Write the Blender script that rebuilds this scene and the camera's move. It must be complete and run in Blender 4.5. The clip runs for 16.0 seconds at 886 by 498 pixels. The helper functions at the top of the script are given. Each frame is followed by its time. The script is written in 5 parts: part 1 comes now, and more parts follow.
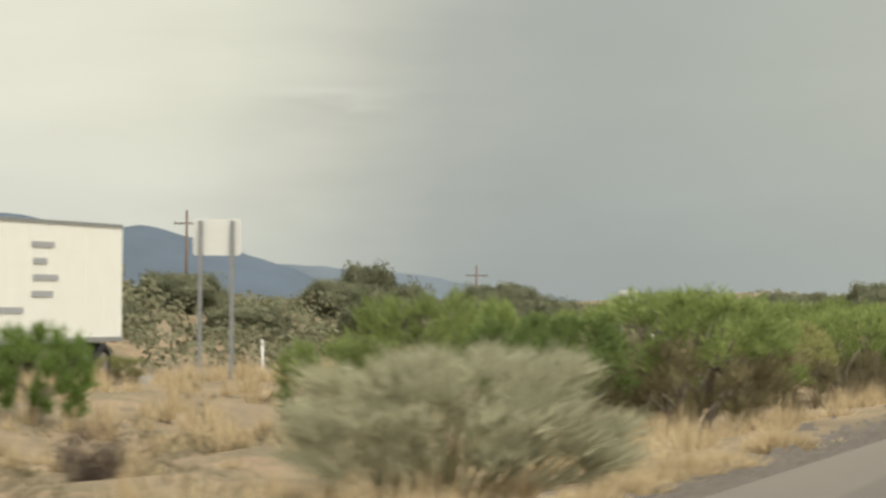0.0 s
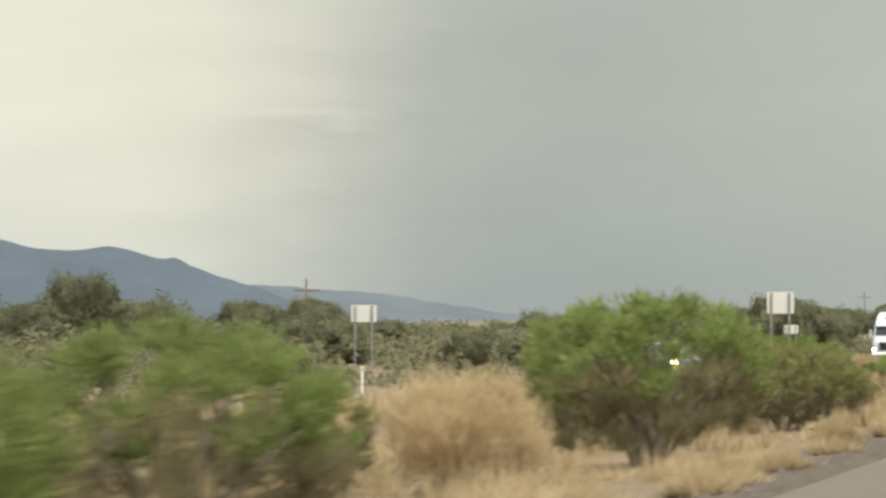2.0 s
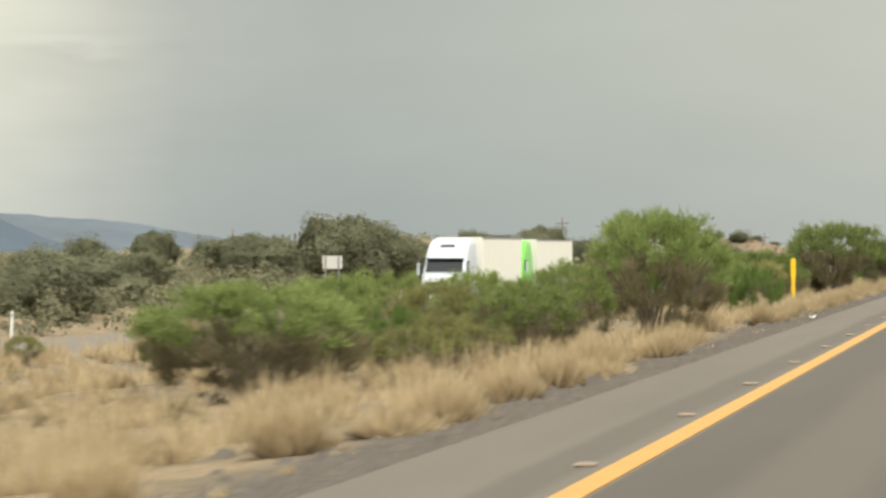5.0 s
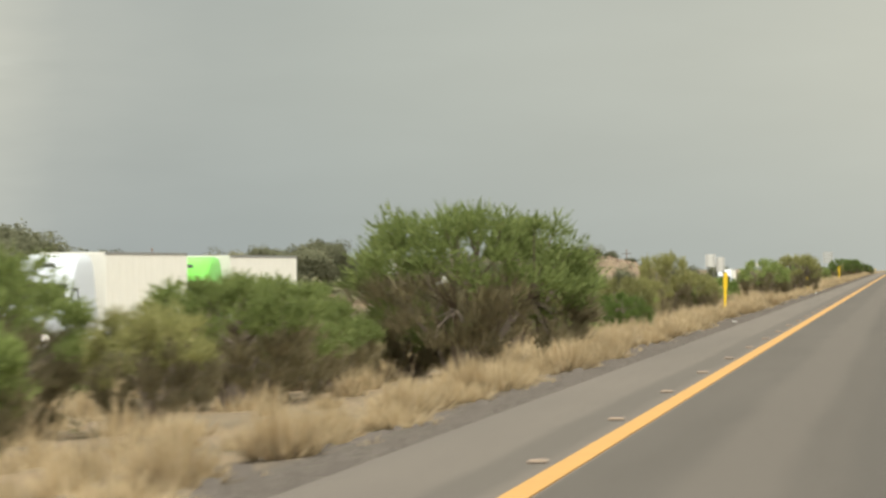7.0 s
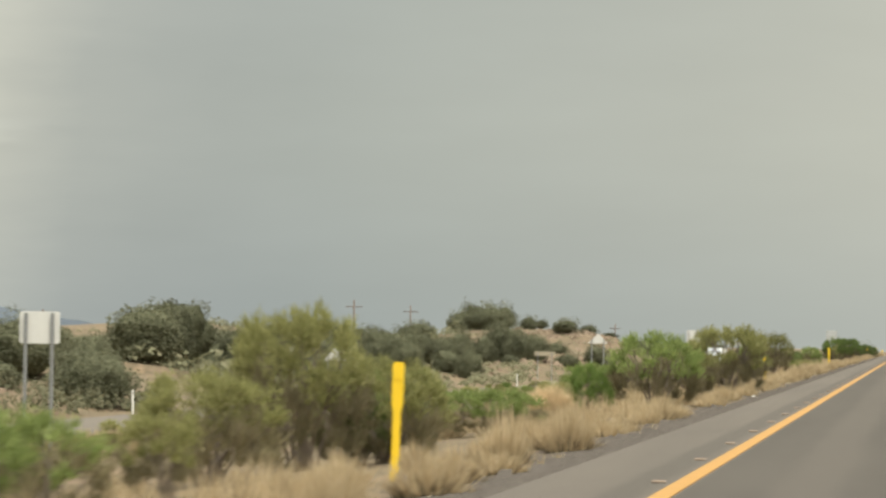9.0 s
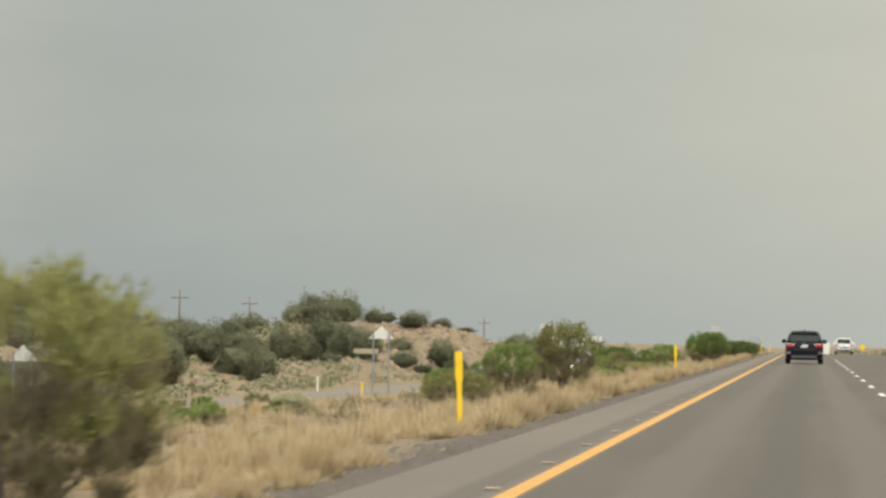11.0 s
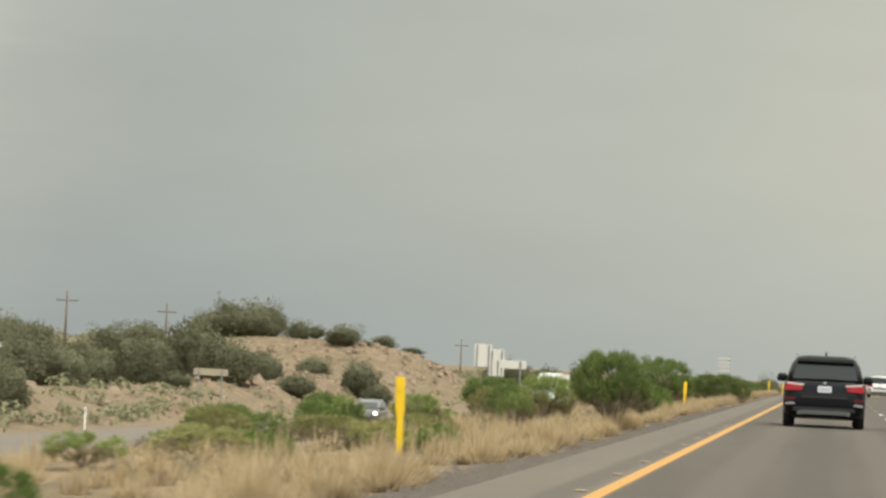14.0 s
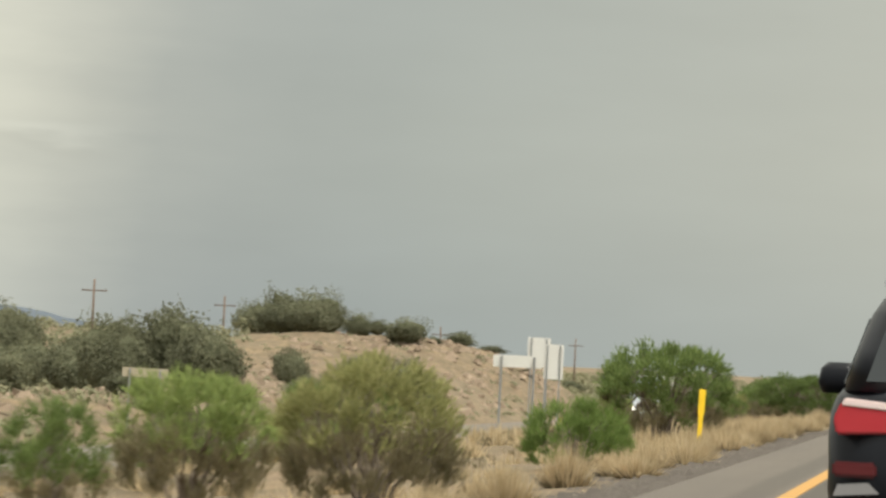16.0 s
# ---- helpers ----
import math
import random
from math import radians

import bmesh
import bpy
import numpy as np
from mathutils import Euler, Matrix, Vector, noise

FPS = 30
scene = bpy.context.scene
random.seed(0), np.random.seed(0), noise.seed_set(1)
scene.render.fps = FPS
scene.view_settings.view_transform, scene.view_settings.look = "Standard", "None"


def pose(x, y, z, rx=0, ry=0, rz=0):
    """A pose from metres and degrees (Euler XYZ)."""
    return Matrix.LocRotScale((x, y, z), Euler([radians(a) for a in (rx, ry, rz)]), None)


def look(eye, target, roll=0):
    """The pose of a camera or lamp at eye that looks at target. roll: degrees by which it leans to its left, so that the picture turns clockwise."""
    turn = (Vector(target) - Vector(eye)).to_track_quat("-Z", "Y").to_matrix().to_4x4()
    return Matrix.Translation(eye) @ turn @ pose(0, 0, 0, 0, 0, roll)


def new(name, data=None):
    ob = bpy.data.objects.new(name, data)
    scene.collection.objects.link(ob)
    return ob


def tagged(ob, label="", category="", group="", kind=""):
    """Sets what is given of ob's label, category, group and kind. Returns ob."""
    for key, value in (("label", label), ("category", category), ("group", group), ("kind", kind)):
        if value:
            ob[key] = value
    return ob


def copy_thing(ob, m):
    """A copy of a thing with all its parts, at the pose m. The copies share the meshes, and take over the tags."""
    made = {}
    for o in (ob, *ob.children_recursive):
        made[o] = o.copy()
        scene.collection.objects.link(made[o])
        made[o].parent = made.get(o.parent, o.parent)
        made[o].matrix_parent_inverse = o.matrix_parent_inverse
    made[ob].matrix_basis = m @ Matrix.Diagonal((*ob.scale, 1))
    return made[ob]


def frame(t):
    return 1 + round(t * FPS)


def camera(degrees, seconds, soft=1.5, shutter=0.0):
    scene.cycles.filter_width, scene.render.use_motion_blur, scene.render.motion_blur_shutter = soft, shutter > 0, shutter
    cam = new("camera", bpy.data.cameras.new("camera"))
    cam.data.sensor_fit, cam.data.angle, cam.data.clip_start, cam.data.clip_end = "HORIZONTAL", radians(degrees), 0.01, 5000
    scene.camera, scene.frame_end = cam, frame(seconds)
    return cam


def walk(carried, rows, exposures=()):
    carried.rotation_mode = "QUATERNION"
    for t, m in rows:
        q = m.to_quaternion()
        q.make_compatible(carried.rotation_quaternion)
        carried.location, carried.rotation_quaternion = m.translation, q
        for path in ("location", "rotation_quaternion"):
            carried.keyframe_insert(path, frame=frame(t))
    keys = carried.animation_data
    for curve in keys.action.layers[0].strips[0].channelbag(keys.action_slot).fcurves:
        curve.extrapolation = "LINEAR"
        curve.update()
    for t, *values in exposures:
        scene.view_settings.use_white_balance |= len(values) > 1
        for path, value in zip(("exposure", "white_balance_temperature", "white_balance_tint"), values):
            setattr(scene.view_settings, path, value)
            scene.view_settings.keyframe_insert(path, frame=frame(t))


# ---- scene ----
cam = camera(15.97, 16.0, soft=2.7, shutter=0.24)
PATH = [
    (0.0, pose(2.12, 0.00, 1.13, 90.909, -0.479, 15.205)),
    (0.5, pose(2.12, 14.85, 1.13, 90.380, -0.586, 15.139)),
    (1.0, pose(2.12, 29.67, 1.13, 90.658, -0.582, 14.459)),
    (1.5, pose(2.01, 44.46, 1.13, 91.015, -0.566, 15.874)),
    (2.0, pose(1.94, 59.20, 1.13, 91.269, -0.026, 14.906)),
    (2.5, pose(1.97, 73.92, 1.13, 91.237, 0.177, 14.508)),
    (3.0, pose(1.83, 88.59, 1.13, 90.736, -0.216, 12.640)),
    (3.2, pose(1.93, 94.46, 1.13, 90.420, -0.420, 12.048)),
    (5.5, pose(2.05, 161.45, 1.13, 89.994, 0.233, 10.011)),
    (6.0, pose(1.95, 175.92, 1.13, 90.390, 0.366, 9.415)),
    (6.5, pose(1.95, 190.35, 1.13, 90.628, 0.218, 9.043)),
    (7.0, pose(1.89, 204.74, 1.13, 90.304, 0.328, 8.331)),
    (7.5, pose(1.79, 219.10, 1.13, 90.401, -0.832, 7.645)),
    (8.0, pose(1.92, 233.42, 1.13, 91.156, -2.222, 7.658)),
    (8.5, pose(1.74, 247.71, 1.13, 91.456, -1.763, 8.160)),
    (9.0, pose(1.82, 261.97, 1.13, 91.614, -0.824, 8.511)),
    (9.5, pose(1.84, 276.19, 1.13, 91.376, 0.090, 8.431)),
    (10.0, pose(1.93, 290.37, 1.13, 91.139, -0.090, 7.845)),
    (12.3, pose(2.20, 355.15, 1.13, 92.251, -1.346, 5.894)),
    (12.5, pose(2.19, 360.75, 1.13, 92.164, -1.320, 6.298)),
    (13.0, pose(2.13, 374.72, 1.13, 92.247, -2.158, 6.417)),
    (13.5, pose(2.04, 388.66, 1.13, 92.180, -2.483, 6.995)),
    (14.0, pose(2.02, 402.56, 1.13, 92.006, -2.798, 7.039)),
    (14.5, pose(1.97, 416.42, 1.13, 92.058, -2.402, 7.457)),
    (15.0, pose(1.96, 430.25, 1.13, 92.054, -2.119, 8.266)),
    (15.5, pose(1.84, 444.05, 1.13, 91.848, -2.255, 8.444)),
    (16.0, pose(1.74, 457.81, 1.13, 91.931, -2.875, 9.780)),
]
walk(cam, PATH, [(0.0, 0.0), (1.0, 0.08), (3.0, 0.08), (5.5, 0.16), (7.0, 0.08), (8.5, 0.0), (16.0, 0.0)])

# ---- sky and sun ----
SUN_EL, SUN_AZ = 62, 135          # degrees; azimuth clockwise from the road's heading


def build_world():
    w = bpy.data.worlds.new("storm_sky")
    scene.world = w
    w.use_nodes = True
    nt = w.node_tree
    nt.nodes.clear()
    N, L = nt.nodes.new, nt.links.new

    def math_node(op, a, b=None, c=None):
        n = N("ShaderNodeMath")
        n.operation = op
        for i, v in enumerate((a, b, c)):
            if v is None:
                continue
            if isinstance(v, (int, float)):
                n.inputs[i].default_value = v
            else:
                L(v, n.inputs[i])
        return n.outputs[0]
    tc = N("ShaderNodeTexCoord")
    sep = N("ShaderNodeSeparateXYZ")
    L(tc.outputs["Generated"], sep.inputs[0])
    x, y, z = sep.outputs
    az = math_node("ARCTAN2", math_node("MULTIPLY", x, -1.0), y)          # left of the heading is positive
    el = math_node("ARCSINE", z)
    com = N("ShaderNodeCombineXYZ")
    L(math_node("MULTIPLY", az, 9.0), com.inputs[0])
    L(math_node("MULTIPLY", el, 34.0), com.inputs[1])
    cloud = N("ShaderNodeTexNoise")
    cloud.inputs["Scale"].default_value = 1.3
    cloud.inputs["Detail"].default_value = 5.0
    cloud.inputs["Roughness"].default_value = 0.5
    L(com.outputs[0], cloud.inputs["Vector"])
    soft_cloud = N("ShaderNodeTexNoise")
    soft_cloud.inputs["Scale"].default_value = 2.2
    soft_cloud.inputs["Detail"].default_value = 2.0
    L(tc.outputs["Generated"], soft_cloud.inputs["Vector"])
    # cloud cover: brightness by bearing, with a bright break to the left of the road
    wob = math_node("MULTIPLY", math_node("SUBTRACT", cloud.outputs[0], 0.5), 0.035)
    azw = math_node("ADD", az, wob)
    # the edge of the break leans over with height
    azw = math_node("ADD", azw, math_node("MULTIPLY", el, 0.10))
    pos = math_node("ADD", math_node("MULTIPLY", azw, 0.5 / math.pi), 0.5)
    ramp = N("ShaderNodeValToRGB")
    ramp.color_ramp.interpolation = "B_SPLINE"
    stops = [(-180, .64, .64, .58), (-40, .66, .65, .57), (-8, .64, .62, .52), (-2, .585, .58, .49), (2, .525, .535, .46), (6, .48, .495, .435), (10, .445, .47, .42),
             (12, .42, .445, .405), (15.3, .43, .45, .41), (17.3, .56, .56, .48), (19.3, .76, .75, .62), (22.3, .83, .81, .67), (30, .74, .74, .64), (70, .64, .64, .58), (180, .64, .64, .58)]
    els = ramp.color_ramp.elements
    for i, (a, r, g, b) in enumerate(stops):
        e = els[i] if i < 2 else els.new(1.0)
        e.position = (a + 180) / 360
        e.color = (r, g, b, 1)
    L(pos, ramp.inputs[0])
    # brighter cover overhead, a bluer and darker belt of rain at the skyline
    up = N("ShaderNodeMapRange")
    up.interpolation_type = "SMOOTHSTEP"
    L(el, up.inputs["Value"])
    for k, v in (("From Min", 0.12), ("From Max", 1.0), ("To Min", 1.0), ("To Max", 3.3)):
        up.inputs[k].default_value = v
    low = N("ShaderNodeMapRange")
    low.interpolation_type = "SMOOTHSTEP"
    L(el, low.inputs["Value"])
    for k, v in (("From Min", -0.01), ("From Max", 0.075), ("To Min", 0.0), ("To Max", 1.0)):
        low.inputs[k].default_value = v
    rain = N("ShaderNodeMix")
    rain.data_type = "RGBA"
    rain.blend_type = "MIX"
    L(low.outputs[0], rain.inputs["Factor"])
    rain.inputs["A"].default_value = (0.83, 0.87, 0.93, 1)
    rain.inputs["B"].default_value = (1, 1, 1, 1)
    m1 = N("ShaderNodeMix")
    m1.data_type, m1.blend_type = "RGBA", "MULTIPLY"
    m1.inputs["Factor"].default_value = 1
    L(ramp.outputs[0], m1.inputs["A"])
    L(rain.outputs["Result"], m1.inputs["B"])
    streak = math_node("MULTIPLY_ADD", math_node("SUBTRACT", cloud.outputs[0], 0.5), 0.16, 1.0)
    broad = math_node("MULTIPLY_ADD", math_node("SUBTRACT", soft_cloud.outputs[0], 0.5), 0.10, 1.0)


    def bar(a0, e0, wa, we, amount):
        """A soft level bar of cloud, brighter or darker than the cover round it."""
        da = math_node("POWER", math_node("ABSOLUTE", math_node("DIVIDE", math_node("SUBTRACT", azw, radians(a0)), radians(wa))), 2.0)
        de = math_node("POWER", math_node("ABSOLUTE", math_node("DIVIDE", math_node("SUBTRACT", math_node("ADD", el, wob), radians(e0)), radians(we))), 2.0)
        return math_node("MULTIPLY_ADD", math_node("EXPONENT", math_node("MULTIPLY", math_node("ADD", da, de), -1.0)), amount, 1.0)
    bars = math_node("MULTIPLY", bar(17.5, 3.75, 1.1, 0.16, 0.10), bar(17.6, 3.42, 1.0, 0.15, -0.05))
    gain = math_node("MULTIPLY", math_node("MULTIPLY", math_node("MULTIPLY", streak, broad), bars), up.outputs[0])
    m2 = N("ShaderNodeVectorMath")
    m2.operation = "SCALE"
    L(m1.outputs["Result"], m2.inputs[0])
    L(gain, m2.inputs["Scale"])
    sky = N("ShaderNodeTexSky")
    sky.sky_type = "NISHITA"
    sky.sun_disc = False
    sky.sun_elevation, sky.sun_rotation = radians(SUN_EL), radians(SUN_AZ)
    b1, b2, add, out = N("ShaderNodeBackground"), N("ShaderNodeBackground"), N("ShaderNodeAddShader"), N("ShaderNodeOutputWorld")
    L(sky.outputs[0], b1.inputs[0])
    b1.inputs[1].default_value = 0.004          # what little clear sky filters through the cover
    L(m2.outputs[0], b2.inputs[0])
    b2.inputs[1].default_value = 0.95
    L(b1.outputs[0], add.inputs[0])
    L(b2.outputs[0], add.inputs[1])
    L(add.outputs[0], out.inputs[0])


build_world()
sun = new("sun", bpy.data.lights.new("sun", "SUN"))
sun.data.energy, sun.data.angle, sun.data.color = 3.3, radians(12), (1.0, 0.95, 0.86)
_d = Vector((math.sin(radians(SUN_AZ)) * math.cos(radians(SUN_EL)), math.cos(radians(SUN_AZ)) * math.cos(radians(SUN_EL)), math.sin(radians(SUN_EL))))
sun.matrix_world = look(tuple(_d * 60), (0, 0, 0))

# ---- materials ----


class Nodes:
    """A small wrapper for building one node material."""

    def __init__(self, name):
        self.mat = bpy.data.materials.new(name)
        self.mat.use_nodes = True
        self.tree = self.mat.node_tree
        self.bsdf = self.tree.nodes["Principled BSDF"]
        self.out = self.tree.nodes["Material Output"]
        self.pos = self.add("ShaderNodeNewGeometry").outputs["Position"]

    def add(self, kind):
        return self.tree.nodes.new(kind)

    def link(self, a, b):
        self.tree.links.new(a, b)

    def noise(self, scale, detail=4.0, rough=0.55, vec=None, stretch=None):
        n = self.add("ShaderNodeTexNoise")
        n.inputs["Scale"].default_value, n.inputs["Detail"].default_value, n.inputs["Roughness"].default_value = scale, detail, rough
        v = vec or self.pos
        if stretch:
            mp = self.add("ShaderNodeMapping")
            mp.inputs["Scale"].default_value = stretch
            self.link(v, mp.inputs["Vector"])
            v = mp.outputs[0]
        self.link(v, n.inputs["Vector"])
        return n.outputs[0]

    def ramp(self, fac, stops):
        r = self.add("ShaderNodeValToRGB")
        els = r.color_ramp.elements
        for i, (p, c) in enumerate(stops):
            e = els[i] if i < 2 else els.new(1.0)
            e.position, e.color = p, (*c, 1)
        self.link(fac, r.inputs[0])
        return r.outputs[0]

    def mix(self, fac, a, b, mode="MIX"):
        m = self.add("ShaderNodeMix")
        m.data_type, m.blend_type = "RGBA", mode
        for key, v in (("Factor", fac), ("A", a), ("B", b)):
            if isinstance(v, (int, float)):
                m.inputs[key].default_value = v
            elif isinstance(v, tuple):
                m.inputs[key].default_value = (*v, 1)
            else:
                self.link(v, m.inputs[key])
        return m.outputs["Result"]

    def bump(self, height, strength=0.3, dist=0.02):
        b = self.add("ShaderNodeBump")
        b.inputs["Strength"].default_value, b.inputs["Distance"].default_value = strength, dist
        self.link(height, b.inputs["Height"])
        self.link(b.outputs[0], self.bsdf.inputs["Normal"])

    def done(self, colour, rough=0.8, metal=0.0, spec=0.3, coat=0.0):
        if isinstance(colour, tuple):
            self.bsdf.inputs["Base Color"].default_value = (*colour, 1)
        else:
            self.link(colour, self.bsdf.inputs["Base Color"])
        if isinstance(rough, (int, float)):
            self.bsdf.inputs["Roughness"].default_value = rough
        else:
            self.link(rough, self.bsdf.inputs["Roughness"])
        self.bsdf.inputs["Metallic"].default_value = metal
        self.bsdf.inputs["Specular IOR Level"].default_value = spec
        self.bsdf.inputs["Coat Weight"].default_value = coat
        return self.mat


def plain(name, colour, rough=0.6, metal=0.0, grime=0.12, scale=6.0, coat=0.0, spec=0.4):
    """Paint, metal or rubber with mottling and fine grime at two scales."""
    n = Nodes(name)
    dark = tuple(c * 0.62 for c in colour)
    base = n.mix(n.ramp(n.noise(scale, 5), [(0.35, (0, 0, 0)), (0.75, (grime,) * 3)]), colour, dark)
    base = n.mix(n.ramp(n.noise(scale * 9, 3), [(0.45, (0, 0, 0)), (0.8, (grime * 0.7,) * 3)]), base, dark)
    return n.done(base, rough, metal, spec, coat)


def foliage(name, shades, through_light=0.3):
    """Leaves: a shade of their own for each spray, a drift of tone for each plant, some light passing through."""
    n = Nodes(name)
    geo = n.add("ShaderNodeNewGeometry")
    info = n.add("ShaderNodeObjectInfo")
    a = n.ramp(geo.outputs["Random Per Island"], [(i / (len(shades) - 1), s) for i, s in enumerate(shades)])
    b = n.mix(n.ramp(n.noise(1.4, 3), [(0.38, (0, 0, 0)), (0.7, (0.35,) * 3)]), a, tuple(c * 0.6 for c in shades[0]))
    hs = n.add("ShaderNodeHueSaturation")
    mr = n.add("ShaderNodeMapRange")
    n.link(info.outputs["Random"], mr.inputs["Value"])
    mr.inputs["To Min"].default_value, mr.inputs["To Max"].default_value = 0.78, 1.22
    n.link(mr.outputs[0], hs.inputs["Value"])
    n.link(b, hs.inputs["Color"])
    mat = n.done(hs.outputs[0], 0.75, 0.0, 0.15)
    tr = n.add("ShaderNodeBsdfTranslucent")
    n.link(hs.outputs[0], tr.inputs["Color"])
    mx = n.add("ShaderNodeMixShader")
    mx.inputs[0].default_value = through_light
    n.link(n.bsdf.outputs[0], mx.inputs[1])
    n.link(tr.outputs[0], mx.inputs[2])
    n.link(mx.outputs[0], n.out.inputs[0])
    return mat


def leaf_mass(name, shades):
    """Dense foliage seen as one mass: a shade for each clump, broken up by fine leaf-sized mottling."""
    n = Nodes(name)
    geo = n.add("ShaderNodeNewGeometry")
    a = n.ramp(geo.outputs["Random Per Island"], [(i / (len(shades) - 1), s) for i, s in enumerate(shades)])
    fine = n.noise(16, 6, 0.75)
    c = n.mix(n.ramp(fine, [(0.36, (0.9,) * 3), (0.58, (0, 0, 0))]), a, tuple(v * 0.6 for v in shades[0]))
    n.bump(fine, 1.0, 0.06)
    return n.done(c, 0.9, 0.0, 0.05)


def ground_material():
    n = Nodes("desert_soil")
    sep = n.add("ShaderNodeSeparateXYZ")
    n.link(n.pos, sep.inputs[0])
    fine = n.noise(7.0, 6, 0.65)
    mid = n.noise(0.5, 6, 0.65)
    soil = n.ramp(fine, [(0.25, (0.125, 0.086, 0.056)), (0.5, (0.205, 0.147, 0.098)), (0.8, (0.325, 0.245, 0.170))])
    straw = n.ramp(fine, [(0.25, (0.13, 0.095, 0.055)), (0.6, (0.25, 0.185, 0.112)), (0.85, (0.36, 0.28, 0.18))])
    c = n.mix(n.ramp(mid, [(0.42, (0, 0, 0)), (0.60, (0.9,) * 3)]), soil, straw)
    c = n.mix(n.ramp(n.noise(1.1, 7, 0.7), [(0.48, (0, 0, 0)), (0.56, (0.8,) * 3)]), c, (0.105, 0.088, 0.056))
    c = n.mix(n.ramp(n.noise(0.27, 7, 0.7), [(0.45, (0, 0, 0)), (0.60, (0.75,) * 3)]), c, (0.135, 0.110, 0.074))
    c = n.mix(n.ramp(n.noise(0.045, 5), [(0.35, (0, 0, 0)), (0.7, (0.5,) * 3)]), c, (0.20, 0.165, 0.115))
    # crushed stone beside the pavement, ragged where the grass begins
    edge = n.add("ShaderNodeMath")
    edge.operation = "MULTIPLY_ADD"
    n.link(n.noise(1.6, 5, 0.7), edge.inputs[0])
    edge.inputs[1].default_value = 0.8
    n.link(sep.outputs[0], edge.inputs[2])
    grey = n.ramp(n.noise(9, 8, 0.8), [(0.32, (0.045, 0.038, 0.032)), (0.5, (0.09, 0.078, 0.066)), (0.68, (0.17, 0.148, 0.122))])
    side = n.add("ShaderNodeMapRange")
    n.link(edge.outputs[0], side.inputs["Value"])
    side.inputs["From Min"].default_value, side.inputs["From Max"].default_value = -2.2, -1.5
    near = n.add("ShaderNodeMath")
    near.operation = "LESS_THAN"
    n.link(sep.outputs[0], near.inputs[0])
    near.inputs[1].default_value = 14.6
    both = n.add("ShaderNodeMath")
    both.operation = "MULTIPLY"
    n.link(side.outputs[0], both.inputs[0])
    n.link(near.outputs[0], both.inputs[1])
    c = n.mix(both.outputs[0], c, grey)
    n.bump(n.noise(2.5, 8, 0.65), 0.8, 0.12)
    return n.done(c, 0.95, 0, 0.1)


def asphalt_material(name, lo, hi, bands=()):
    """Worn asphalt; bands: (middle x, half width, shade) of oily or dusty strips that run along the road."""
    n = Nodes(name)
    grain = n.noise(60, 4, 0.7)
    wear = n.noise(0.9, 5, 0.6, stretch=(1.0, 0.06, 1.0))
    c = n.ramp(grain, [(0.3, tuple(v * 0.8 for v in lo)), (0.7, tuple(v * 1.15 for v in lo))])
    c = n.mix(n.ramp(wear, [(0.35, (0, 0, 0)), (0.65, (0.8,) * 3)]), c, hi)
    c = n.mix(n.ramp(n.noise(0.25, 6, 0.7), [(0.5, (0, 0, 0)), (0.75, (0.35,) * 3)]), c, tuple(v * 0.7 for v in lo))
    sep = n.add("ShaderNodeSeparateXYZ")
    n.link(n.pos, sep.inputs[0])
    for mid, half, shade in bands:
        shift = n.add("ShaderNodeMath")
        shift.operation = "MULTIPLY_ADD"
        n.link(n.noise(0.5, 6, 0.7, stretch=(2.0, 0.25, 1.0)), shift.inputs[0])
        shift.inputs[1].default_value = half * 1.1
        n.link(sep.outputs[0], shift.inputs[2])
        off = n.add("ShaderNodeMath")
        off.operation = "SUBTRACT"
        n.link(shift.outputs[0], off.inputs[0])
        off.inputs[1].default_value = mid + half * 0.55
        size = n.add("ShaderNodeMath")
        size.operation = "ABSOLUTE"
        n.link(off.outputs[0], size.inputs[0])
        edge = n.add("ShaderNodeMapRange")
        n.link(size.outputs[0], edge.inputs["Value"])
        for key, val in (("From Min", half * 0.55), ("From Max", half), ("To Min", 0.75), ("To Max", 0.0)):
            edge.inputs[key].default_value = val
        c = n.mix(edge.outputs[0], c, shade)
    n.bump(grain, 0.5, 0.01)
    return n.done(c, 0.85, 0, 0.3)


